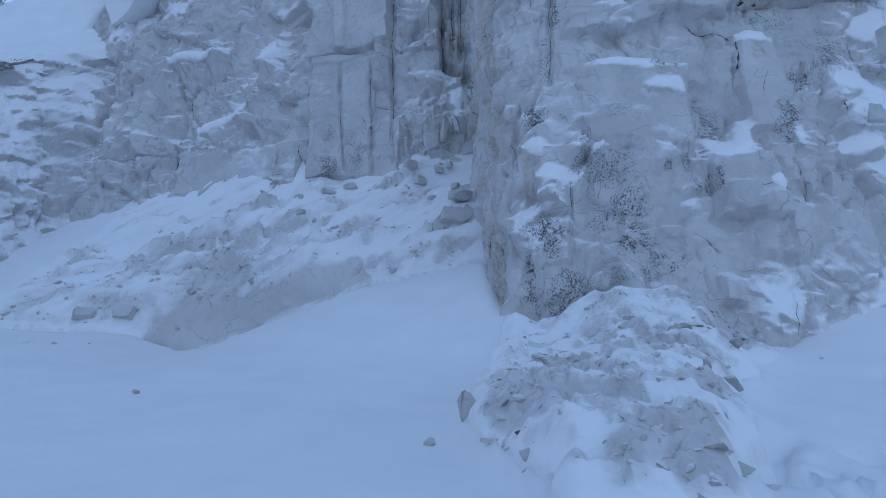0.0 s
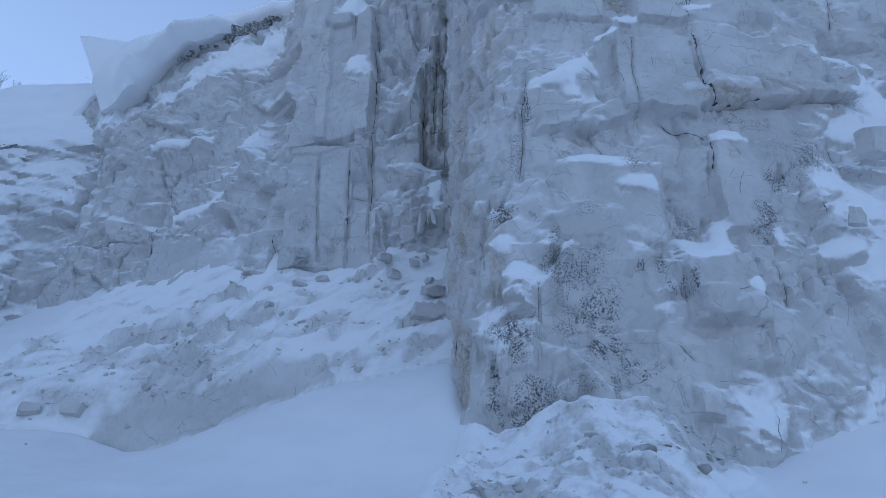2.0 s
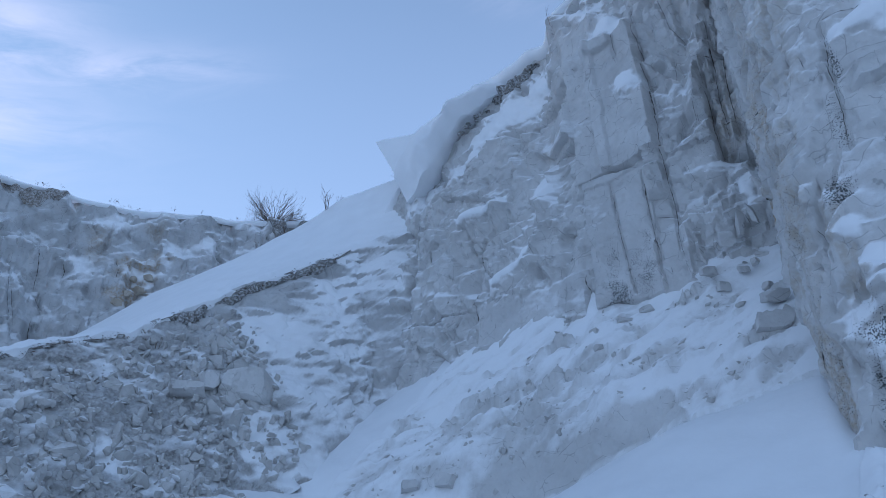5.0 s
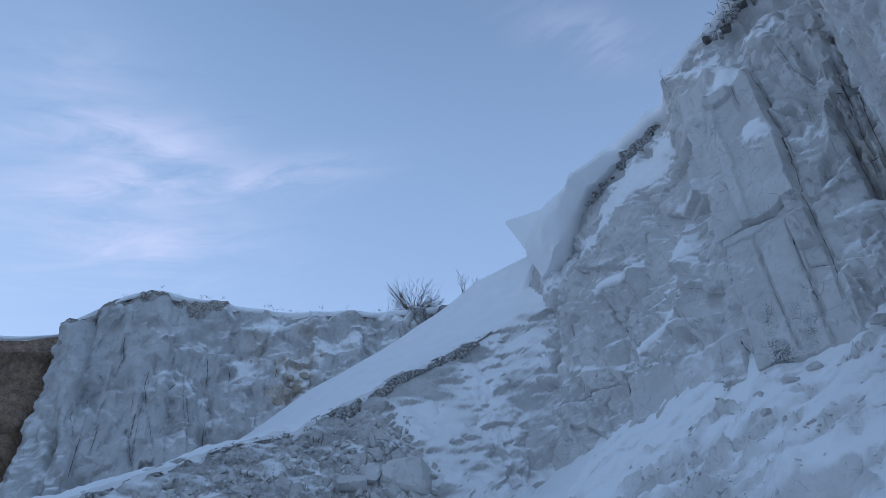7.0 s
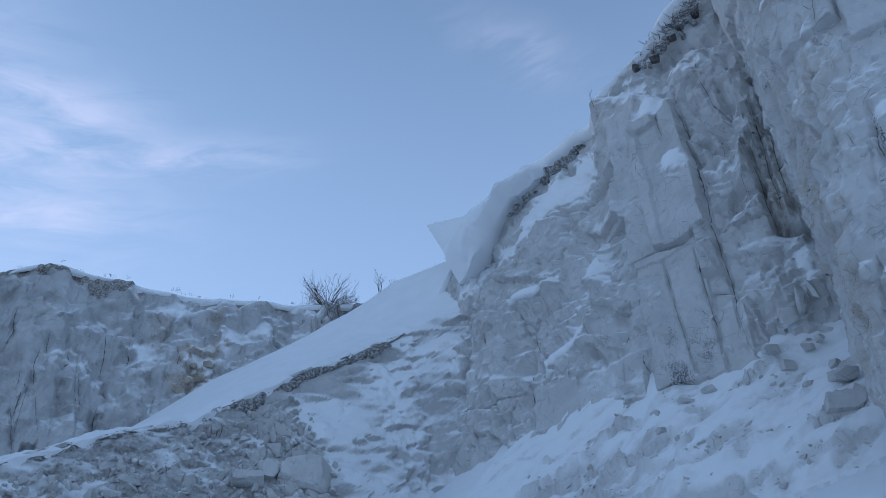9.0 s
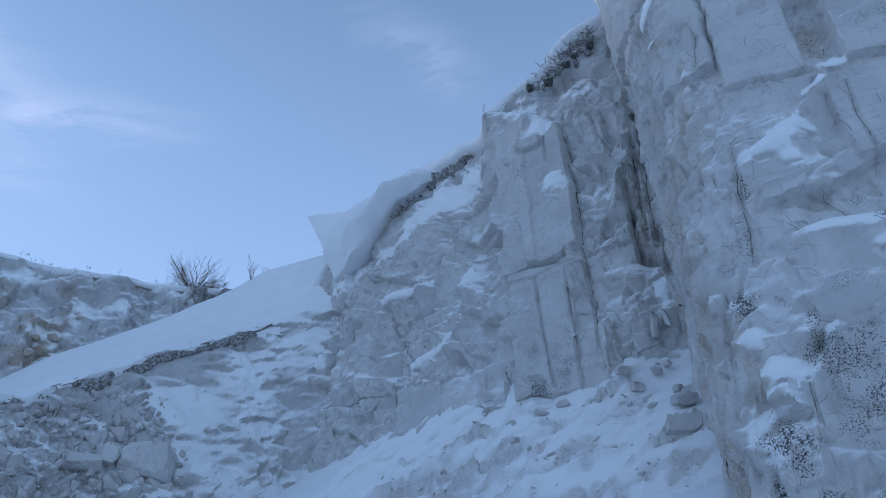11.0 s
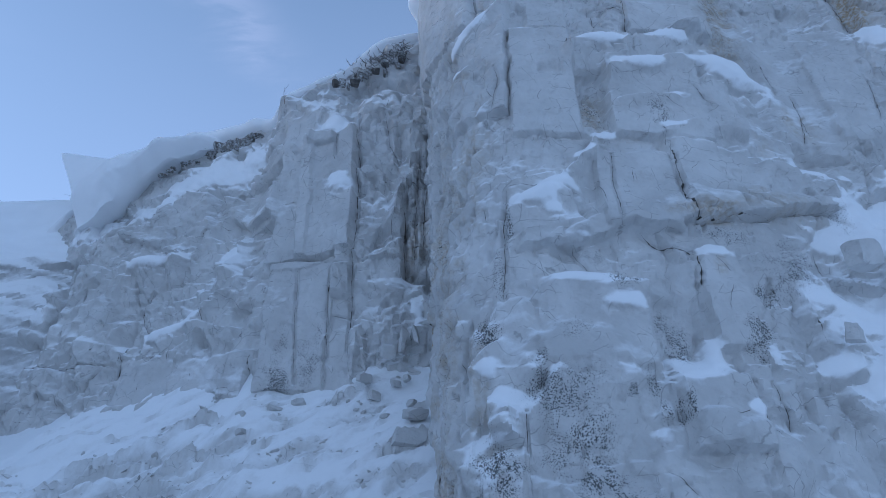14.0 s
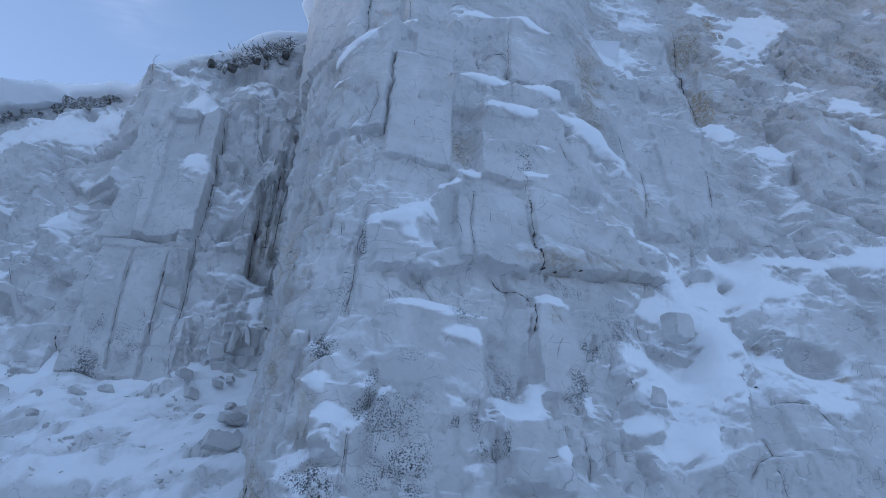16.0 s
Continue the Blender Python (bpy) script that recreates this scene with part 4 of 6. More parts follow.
# FEATURES RIDGE
drift(ridge, 19.95, 20.8, 1.84, 0.63, 0.4, 30)
drift(ridge, 17.85, 18.84, 0.97, 0.49, 0.4, 40)
drift(ridge, 16.65, 21.62, 1.54, 0.7, 0.4)
drift(ridge, 13.72, 22.32, 1.69, 0.36, 0.4)
drift(ridge, 15.38, 18.34, 0.94, 0.84, 0.4)
drift(ridge, 12.53, 17.21, 1.09, 0.91, 0.4)
drift(ridge, 22.57, 22.84, 1.12, 0.36, 0.4)
drift(ridge, 19.27, 22.29, 1.05, 0.39, 0.4)
stained(ridge, 17.93, 18.34, 0.97, 1.02, 0.9)
stained(ridge, 18.52, 19.7, 0.64, 0.81, 0.8)
stained(ridge, 15.9, 19.91, 0.6, 1.43, 0.45)
stained(ridge, 18.3, 21.46, 0.53, 0.63, 0.5)
stained(ridge, 17.32, 17.06, 0.71, 0.63, 0.7)
crack(ridge, [(12.97, 17.68), (13.28, 15.88), (13.8, 13.88)], 0.04, 0.5)
crack(ridge, [(11.55, 15.43), (11.62, 13.73), (11.7, 12.71)], 0.04, 0.4)
crack(ridge, [(11.85, 15.19), (12.45, 13.4)], 0.04, 0.4)
slab(ridge, 12.07, 12.6, 12.15, 12.69, -0.5)
slab(ridge, 17.47, 18.9, 17.22, 19.27, -0.3)
ledge(ridge, [(14.92, 21.12), (17.93, 21.94), (20.55, 22.98)], -0.6, 1.5)
ledge(ridge, [(10.72, 18.35), (12.82, 19.33), (15.22, 19.32)], -0.5, 1.5)
crack(ridge, [(10.12, 14.35), (10.12, 13.62), (10.12, 12.96)], 0.05, 0.5)
crack(ridge, [(11.1, 15.98), (11.17, 15.24)], 0.05, 0.5)
crack(ridge, [(11.62, 18.11), (11.78, 17.24)], 0.05, 0.5)
crack(ridge, [(13.2, 16.79), (13.5, 15.62), (13.72, 14.65)], 0.05, 0.5)
crack(ridge, [(11.25, 14.3), (11.55, 13.17), (11.85, 12.24)], 0.05, 0.5)
crack(ridge, [(9.6, 17.24), (9.9, 16.4)], 0.05, 0.5)
crack(ridge, [(14.17, 16.62), (14.62, 15.86)], 0.05, 0.5)
stained(ridge, 17.85, 18.84, 0.9, 1.05, 0.9)
stained(ridge, 17.62, 17.07, 0.6, 0.67, 0.9)
scour(ridge, 11.85, 15.47, 2.66, 3.09, 0.25)
scour(ridge, 19.57, 21.69, 0.79, 0.81, 0.8)
rng = random.Random(5)
for k in range(16):
    u, z, tall = rng.uniform(8.5, 17.0), rng.uniform(11.5, 19.0), rng.uniform(0.6, 2.6)
    crack(ridge, [(u, z + tall), (u + rng.uniform(-0.1, 0.2), z + 0.5 * tall), (u + rng.uniform(-0.1, 0.4), z)], 0.09, 0.4)
# END RIDGE
ridge.D += chisel(ridge.U + 0.12 * ridge.Z + 0.3 * fbm(ridge.U * 0.5, ridge.Z * 0.2, 841, 3), ridge.Z, 1.1, 8.0, 843, 0.30, 0.05, 0.8)
chunk(ridge, [(2.4, 6.5, 0.35, 0.14), (0.85, 2.0, 0.18, 0.28), (0.35, 0.7, 0.11, 0.40)], 83, 0.35, 0.1)
earth = Curtain([rim_col(110, 38, 14), rim_col(90, 38, 16.3), rim_col(74, 38, 18.8), rim_col(71.5, 38.5, 20.0), rim_col(69, 39.5, 21.2)], 6.0, 22.0, 0.15)
chunk(earth, [(3.0, 2.0, 0.3, 0.2), (1.0, 0.8, 0.2, 0.3), (0.5, 0.4, 0.1, 0.3)], 97)


# the rubble bank below the ramp
def bank_col(foot, top):
    """A column that runs from its foot to its top edge."""
    k = [[f + (t - f) * (z - foot[2]) / (top[2] - foot[2]) for f, t in zip(foot[:2], top[:2])] for z in (4.0, 16.0)]
    return (*k[0], *k[1], foot[2] - 1.5, top[2])


bank = Curtain([
    bank_col((-13.8, -6.0, 0.0), (-20.0, -6.0, 2.2)), bank_col((-13.8, 4.0, 2.6), (-18.6, 5.0, 6.0)), bank_col((-13.5, 8.6, 4.2), (-17.67, 8.32, 7.7)),
    bank_col((-13.4, 11.3, 5.2), (-17.2, 11.2, 9.4)), bank_col((-13.0, 13.4, 6.2), (-16.4, 13.5, 10.5)), bank_col((-12.4, 14.8, 7.0), (-15.85, 15.0, 11.7)),
    bank_col((-12.0, 16.4, 8.0), (-15.4, 16.9, 13.2)), bank_col((-12.0, 18.0, 9.2), (-14.6, 19.0, 14.7)), bank_col((-11.6, 19.5, 10.2), (-13.1, 20.15, 15.6)),
    bank_col((-10.5, 20.5, 11.0), (-11.5, 21.6, 17.0))], 4.0, 16.0, 0.06)
# FEATURES BANK
drift(bank, 27.78, 11.3, 1.14, 0.56, 0.48)
drift(bank, 26.94, 11.69, 0.72, 0.45, 0.48)
drift(bank, 24.66, 7.23, 0.78, 0.29, 0.42)
drift(bank, 28.86, 11.63, 0.78, 0.62, 0.48)
drift(bank, 25.2, 9.86, 0.81, 0.35, 0.42)
drift(bank, 25.86, 7.83, 0.78, 0.33, 0.42)
drift(bank, 23.22, 9.42, 0.51, 0.24, 0.36)
drift(bank, 24.36, 10.54, 0.69, 0.23, 0.42)
drift(bank, 27.24, 10.42, 0.69, 0.46, 0.42)
drift(bank, 28.32, 12.78, 0.72, 0.39, 0.36)
drift(bank, 24, 7.94, 0.39, 0.22, 0.3)
drift(bank, 22.74, 6.8, 0.48, 0.21, 0.24)
drift(bank, 29.94, 13.91, 0.54, 0.27, 0.3)
drift(bank, 30.12, 14.73, 0.51, 1.29, 0.48, 30)
drift(bank, 28.92, 12.11, 0.84, 1.27, 0.42, 30)
# END BANK
bank.stain = 0.85 * ramp01(28.0, 24.5, bank.U + 1.6 * fbm(bank.U * 0.5, bank.Z * 0.5, 139, 4) + 0.5 * (bank.Z - 9.0))
bank.extra = 0.5 * bank.extra + 0.08 * ramp01(25.5, 28.5, bank.U)
chunk(bank, [(1.1, 1.0, 0.09, 0.16), (0.45, 0.40, 0.085, 0.34), (0.21, 0.19, 0.05, 0.38)], 131)
bank.frost = 0.22 * ramp01(24.0, 26.5, bank.U + 0.8 * fbm(bank.U * 0.7, bank.Z * 0.7, 137, 3)) + 0.2 * ramp01(28.0, 29.5, bank.U)
under = bank.Z[-1:] - bank.Z
bank.frost = bank.frost - 0.55 * ramp01(1.7, 0.5, under + 0.6 * fbm(bank.U, bank.Z, 147, 3)) * ramp01(25.0, 26.5, bank.U) * ramp01(30.0, 29.0, bank.U)
ridge.frost = 0.2 * ramp01(13.0, 17.0, ridge.U)


# ---- ground ----
def lerp_x(x, table):
    t = np.array(table, dtype=float)
    return np.interp(x, t[:, 0], t[:, 1])


BENCH_Y = [(-13, 15.0), (-10.0, 15.0), (-8.0, 15.0), (-5.8, 15.0), (-2.2, 14.9), (0.7, 14.6), (1.2, 14.6)]
BENCH_Z = [(-13, 5.9), (-10.0, 5.3), (-8.3, 5.15), (-7.3, 5.12), (-6.7, 5.05), (-5.6, 4.70), (-4.9, 4.82), (-4.1, 5.12), (-2.9, 5.68), (-1.9, 6.08), (-1.3, 6.2), (-0.3, 6.3), (0.5, 6.5), (1.2, 6.6)]
CLIFF_Y = [(-14, 20.5), (-11.5, 20.0), (-7.5, 18.5), (-3.7, 17.2), (-1.2, 16.9), (1.2, 16.9)]
CLIFF_Z = [(-14, 10.2), (-12, 9.6), (-9.0, 9.8), (-7.5, 10.0), (-3.7, 9.75), (-1.2, 9.85), (0.6, 10.1), (1.2, 10.1)]


def field(x, y):
    """The open snow slope up to the rocks."""
    z = 0.335 * y + 0.012 * np.maximum(y, 0) * 0
    z = np.where(y < 0, 0.2 * y, z)
    z = np.maximum(z, -6.0)
    right = -(0.5 * ramp01(3.5, 7.0, x) + 0.45 * ramp01(5.2, 7.5, x)) * ramp01(9.0, 11.6, y)
    left = ramp01(-7, -13, x) * ramp01(2, 13, y) * 1.1
    z = z - right + 0.12 * fbm(x * 0.25, y * 0.25, 5, 3)
    yf, zf = lerp_x(x, BENCH_Y), lerp_x(x, BENCH_Z)
    near = ramp01(yf - 5.0, yf + 0.1, y) * ramp01(-13.0, -10.0, x) * ramp01(1.6, 0.8, x)
    return z + left * (1 - near) + (zf + 0.06 - 0.335 * yf) * near


def bench(x, y):
    """The rock bench below the wall: how high, and how far across it (0 at its foot, 1 at the wall)."""
    yf, yc = lerp_x(x, BENCH_Y), lerp_x(x, CLIFF_Y)
    zf, zc = lerp_x(x, BENCH_Z), lerp_x(x, CLIFF_Z)
    t = (y - yf) / (yc - yf)
    face = lerp_x(x, [(-10, 0.08), (-8, 0.12), (-5.8, 0.2), (-2.5, 0.16), (-0.5, 0.06), (1, 0.03)])
    h = face * ramp01(0.0, 0.16, t) + (1 - face) * np.clip((t - 0.04) / 0.96, 0, 1.4)
    return zf + (zc - zf) * h, t


def mound(x, y):
    """Fallen rubble at the foot of the buttress."""
    mid, half = 1.42 + 0.14 * (y - 6), 0.62 + 0.32 * np.maximum(y - 4.5, 0)
    across = ramp01(1.25, 0.6, np.abs(x - mid) / half + 0.25 * fbm(x * 0.8, y * 0.8, 303, 3))
    across = across * ramp01(-0.35, 0.25, x - 0.2 * (y - 6))
    across = across * (1 - 0.45 * ramp01(2.6, 1.4, x) * ramp01(7.5, 10.0, y))
    heap_ = 0.5 * np.exp(-((x - 3.2) / 1.25) ** 2 - ((y - 11.1) / 1.0) ** 2)
    return across * ramp01(3.0, 5.2, y) * (0.55 + 0.25 * ramp01(7, 11, y)) + heap_


def land(x, y):
    """The ground without stones: the open slope, the bench and the rubble mound."""
    f = field(x, y)
    b, t = bench(x, y)
    inside = ramp01(1.5, 0.9, x) * ramp01(-15.5, -14.0, x)
    return np.where((t > 0) & (x < 1.5), f + (np.maximum(b, f) - f) * inside, f) + mound(x, y), t


PATCHES = []


def bare(x, y, rx, ry, amount):
    """A place where rock or rubble shows through the snow."""
    PATCHES.append((x, y, rx, ry, amount))


# BARE PATCHES
bare(-5.44, 15.27, 1.25, 1.15, 0.9)
bare(-3.51, 15.13, 0.63, 0.91, 0.75)
bare(-2.82, 15.23, 0.51, 0.23, 0.6)
bare(-4.61, 15.39, 1.32, 0.23, 0.6)
bare(-7.27, 15.31, 0.82, 0.12, 0.8)
bare(-9.20, 15.41, 0.87, 1.00, 0.6)
bare(-7.31, 13.69, 0.75, 0.93, 0.7)
bare(-6.53, 16.17, 1.16, 0.26, 0.8)
bare(-6.97, 15.75, 0.85, 0.24, 0.7)
bare(-5.51, 16.21, 0.86, 0.15, 0.6)
bare(-4.51, 16.77, 0.44, 0.12, 0.8)
bare(-3.88, 16.15, 0.70, 0.15, 0.8)
bare(-2.78, 16.69, 0.58, 0.28, 0.8)
bare(-3.54, 16.88, 0.44, 0.17, 0.7)
bare(-3.03, 15.92, 0.28, 0.18, 0.7)
bare(-11.17, 17.29, 0.34, 0.31, 0.8)
bare(-1.17, 15.03, 0.35, 0.12, 1)
bare(-0.55, 15.11, 0.50, 0.12, 1)
bare(0.08, 15.03, 0.38, 0.12, 0.9)
bare(-1.10, 15.54, 0.53, 0.19, 0.6)
bare(-2.28, 15.64, 0.66, 0.22, 0.6)
bare(-1.73, 15.46, 0.26, 0.31, 0.6)
bare(1.27, 4.25, 0.31, 0.21, 0.8)
bare(0.76, 4.29, 0.09, 0.16, 0.7)
bare(1.69, 5.37, 0.22, 0.19, 0.8)
bare(0.66, 5.78, 0.19, 0.43, 0.9)
bare(0.37, 5.63, 0.13, 0.31, 0.8)
bare(2.54, 10.26, 0.17, 1.03, 0.8)
bare(1.32, 8.46, 0.14, 0.18, 0.8)
bare(2.47, 6.87, 0.23, 0.21, 0.9)
bare(1.35, 6.95, 0.34, 0.73, 0.6)
bare(1.05, 4.92, 0.12, 0.13, 0.8)
bare(1.82, 4.76, 0.12, 0.14, 0.7)
bare(0.56, 5.04, 0.10, 0.23, 0.8)
bare(2.19, 4.27, 0.08, 0.31, 0.8)
bare(0.08, 15.37, 0.47, 0.17, 0.9)
bare(-0.62, 16.40, 0.57, 0.34, 0.8)
bare(-0.81, 15.14, 0.38, 0.12, 0.5)
bare(-1.20, 16.55, 0.58, 0.12, 0.8)
bare(-1.54, 15.07, 0.20, 0.12, 0.9)
bare(0.52, 15.98, 0.30, 0.20, 1)
bare(-1.65, 15.74, 0.40, 0.17, 0.7)
bare(-4.35, 15.64, 0.81, 0.20, 0.5)
bare(-8.02, 16.01, 1.03, 0.16, 0.5)
bare(-8.66, 15.47, 0.86, 0.19, 0.6)
bare(0.42, 5.6, 0.36, 0.5, 1.2)
bare(1.6, 4.25, 0.45, 0.55, 1.25)
bare(1.05, 4.1, 0.25, 0.3, 1.1)
bare(1.95, 4.95, 0.25, 0.35, 0.9)
bare(0.8, 6.3, 0.35, 0.4, 1.0)
bare(3.1, 8.0, 0.4, 0.35, 0.9)
bare(4.6, 10.4, 0.7, 0.5, 1.0)
# END BARE


def cover(x, y):
    """How well the snow covers the ground (below 0: bare), the land's height and where it is stony."""
    base, t = land(x, y)
    # the bench is steep: widen the grain across it so that it stays even on the slope, and let it rise to one side
    q = y + 1.6 * np.maximum(y - 13.5, 0) - 0.35 * x * ramp01(12.5, 14.0, y)
    rag = 0.8 * fbm(x * 1.3, q * 1.8, 88, 5, 0.6)
    gone = np.zeros(x.shape)
    for px, py, rx, ry, amount in PATCHES:
        r = np.hypot((x - px) / (rx * 1.05), (y - py) / (ry * 1.3))
        gone = np.maximum(gone, amount * ramp01(1.5, 0.2, r + rag))
    # the steep slab front of the bench stays bare
    high = lerp_x(x, [(-6.9, 0.0), (-6.2, 0.5), (-5.0, 1.0), (-4.1, 1.2), (-3.0, 1.1), (-1.9, 0.9), (-1.5, 0.2), (-1.3, 0.0)])
    up_ = base - lerp_x(x, BENCH_Z)
    front = ramp01(-0.02, 0.03, t) * ramp01(high + 0.1, high - 0.25, up_ + 0.5 * rag) * ramp01(0.02, 0.2, high)
    gone = np.maximum(gone, 1.3 * front)
    onb = ramp01(0.0, 0.05, t) * ramp01(1.5, 1.0, x) * ramp01(-11.2, -9.6, x + 0.45 * (15 - y))
    stony = np.maximum(onb, np.clip(mound(x, y) * 2.2, 0, 1))
    c = 0.50 + 0.35 * fbm(x * 0.8, q * 1.4, 77, 4, 0.5) + 0.5 * fbm(x * 1.5, q * 3.8, 141, 5, 0.6) - (0.47 + 0.9 * fbm(x * 3.4, y * 2.6, 147, 5, 0.6)) * ramp01(12.0, 10.0, y) - 0.86 * gone
    return 1 - stony + stony * c, base, stony


# old tracks, half blown in
HOLLOWS = [(2.62, 5.35, 0.13, 0.10), (2.88, 5.55, 0.12, 0.12), (3.02, 5.85, 0.11, 0.09), (2.75, 4.95, 0.18, 0.10), (3.0, 5.25, 0.12, 0.12), (3.45, 6.1, 0.15, 0.10), (2.5, 4.6, 0.12, 0.08)]
RUT = (2.0, 4.85, 3.3, 6.8)


def snow_top(x, y):
    c, base, stony = cover(x, y)
    z = base + 0.05 * fbm(x * 0.8, y * 0.8, 14, 4) + 0.015 * fbm(x * 3, y * 3, 15, 3)
    for hx, hy, hr, deep in HOLLOWS:
        z = z - 1.5 * deep * ramp01(1.2, 0.4, np.hypot((x - hx) / hr, (y - hy) / (1.6 * hr)) + 0.3 * fbm(x * 4, y * 4, 19, 3))
    ax, ay, bx, by = RUT
    k = np.clip(((x - ax) * (bx - ax) + (y - ay) * (by - ay)) / ((bx - ax) ** 2 + (by - ay) ** 2), 0, 1)
    side = ((x - ax) * (by - ay) - (y - ay) * (bx - ax)) / math.hypot(bx - ax, by - ay) + 0.10 * fbm(x * 2, y * 2, 23, 3)
    z = z - 0.16 * ramp01(-0.30, -0.02, side) * ramp01(0.06, 0.0, side) * ramp01(0.0, 0.3, k) * ramp01(1.0, 0.75, k)
    z = z + 0.10 * fbm(x * 3.2, y * 3.2, 27, 4, 0.6) * ramp01(0.9, 0.2, np.hypot(x - 2.9, (y - 5.3) / 1.3))
    return np.where(y > 24, 5.0, z - 0.4 * ramp01(0.5, 0.9, stony))


def stony_ground(name, xs, ys, relief, bed, wide, label):
    """Broken ground with the snow lying in it: rough where it is bare, smoothed where it is covered."""
    X, Y = np.meshgrid(xs, ys)
    c, flat, stony = cover(X, Y)
    rough = relief(X, Y) * ramp01(0.15, 0.8, stony)
    n = max(1, int(wide / (xs[1] - xs[0])))
    s = ramp01(-0.65, 0.6, c)
    soft = blur(rough, n)
    soft = soft + 0.2 * (np.maximum(rough, soft) - soft)
    Z = flat + rough * (1 - s) + (soft + bed) * s - 0.45 * ramp01(0.5, 0.15, stony)
    powder = np.maximum(1.1 * s, ramp01(0.75, 0.45, stony))
    ob = new(name, sheet_mesh(name, X, Y, Z, keep=stony > 0.2, fields={"powder": powder}, crisp=40))
    ob.data.materials.append(BENCH)
    tagged(ob, label, "rock", kind="structure")
    return ob, Z, c


def bench_relief(x, y):
    q = y + 1.6 * np.maximum(y - 13.5, 0) - 0.35 * x
    d1 = chisel(x + 0.3 * fbm(x, q, 3, 3), q, 1.5, 0.9, 201, 0.14, 0.2)
    d2 = chisel(x, q + 0.2 * fbm(x, q, 8, 3), 0.50, 0.34, 231, 0.10, 0.35)
    d3 = chisel(x, q, 0.19, 0.15, 251, 0.045, 0.35)
    calm = ramp01(0.25, 0.12, bench(x, y)[1]) * ramp01(-1.5, -2.5, x)
    phase = 1.15 * (q + 0.35 * fbm(x * 0.9, q * 0.9, 291, 4))
    saw = (1 - (phase - np.floor(phase))) ** 1.6 * ramp01(-0.2, 0.2, fbm(x * 0.8, q * 0.8, 293, 4, 0.6)) * (1 - calm)
    return d1 + (d2 + d3) * (1 - 0.85 * calm) + 0.45 * saw


def mound_relief(x, y):
    d1 = chisel(x + 0.1 * fbm(x * 3, y * 3, 7, 3), y, 0.27, 0.25, 281, 0.05, 0.25)
    d2 = chisel(x, y + 0.05 * fbm(x * 5, y * 5, 9, 3), 0.11, 0.10, 283, 0.028, 0.3)
    return 0.16 * fbm(x * 1.5, y * 1.3, 271, 3, 0.6) + 0.09 * fbm(x * 4.5, y * 4.5, 275, 4, 0.6) + d1 + d2 + chisel(x, y, 0.05, 0.045, 285, 0.01, 0.3)


gx = np.arange(-13.5, 1.7, 0.04)
gy = np.arange(13.6, 19.0, 0.025)
rock_ground, rocky, rocky_cover = stony_ground("bench_rock", gx, gy, bench_relief, 0.05, 0.22, "snow-dusted chalk bench of slabs and rubble")
mx = np.arange(-1.6, 5.2, 0.022)
my = np.arange(3.0, 12.5, 0.022)
mound_ob, heap, heap_cover = stony_ground("rubble_mound", mx, my, mound_relief, 0.03, 0.11, "lumpy mound of chalk rubble under soft snow")

sx = np.r_[-400, -200, -100, -60, -40, np.arange(-26, -14, 0.25), np.arange(-14, 10, 0.09), np.arange(10, 24, 0.3), 30, 45, 70, 120, 200, 400]
sy = np.r_[-400, -200, -100, -50, -30, np.arange(-20, 2, 0.3), np.arange(2, 19, 0.08), np.arange(19, 26, 0.3), 30]
SX, SY = np.meshgrid(sx, sy)
ground = new("ground", sheet_mesh("ground", SX, SY, snow_top(SX, SY)))
ground.data.materials.append(SNOWM)
tagged(ground, "smooth blue-white snow slope rising to the cliff", "snow", kind="structure")

# ---- walls ----
for c, name, mat, label, lie, worn in (
        (main, "cliff_face", CHALK, "pale fractured chalk cliff dusted with snow", 0.85, 0.1),
        (butt, "cliff_buttress", CHALK, "pale chalk buttress with cracks and dark specks", 1.0, 0.2),
        (ridge, "far_ridge", RIDGE, "far weathered chalk quarry wall under snow", 2.6, 0.25),
        (earth, "earth_bank", SOIL, "brown sandy earth bank with patchy snow", 0.9, 0.6),
        (bank, "rubble_bank", BANK, "grey broken chalk rubble bank dusted with snow", 9.0, 0.4)):
    c.settle(lie, worn)
    c.bury()
    ob = new(name, c.rock(name))
    ob.data.materials.append(mat)
    tagged(ob, label, "rock wall", kind="structure")

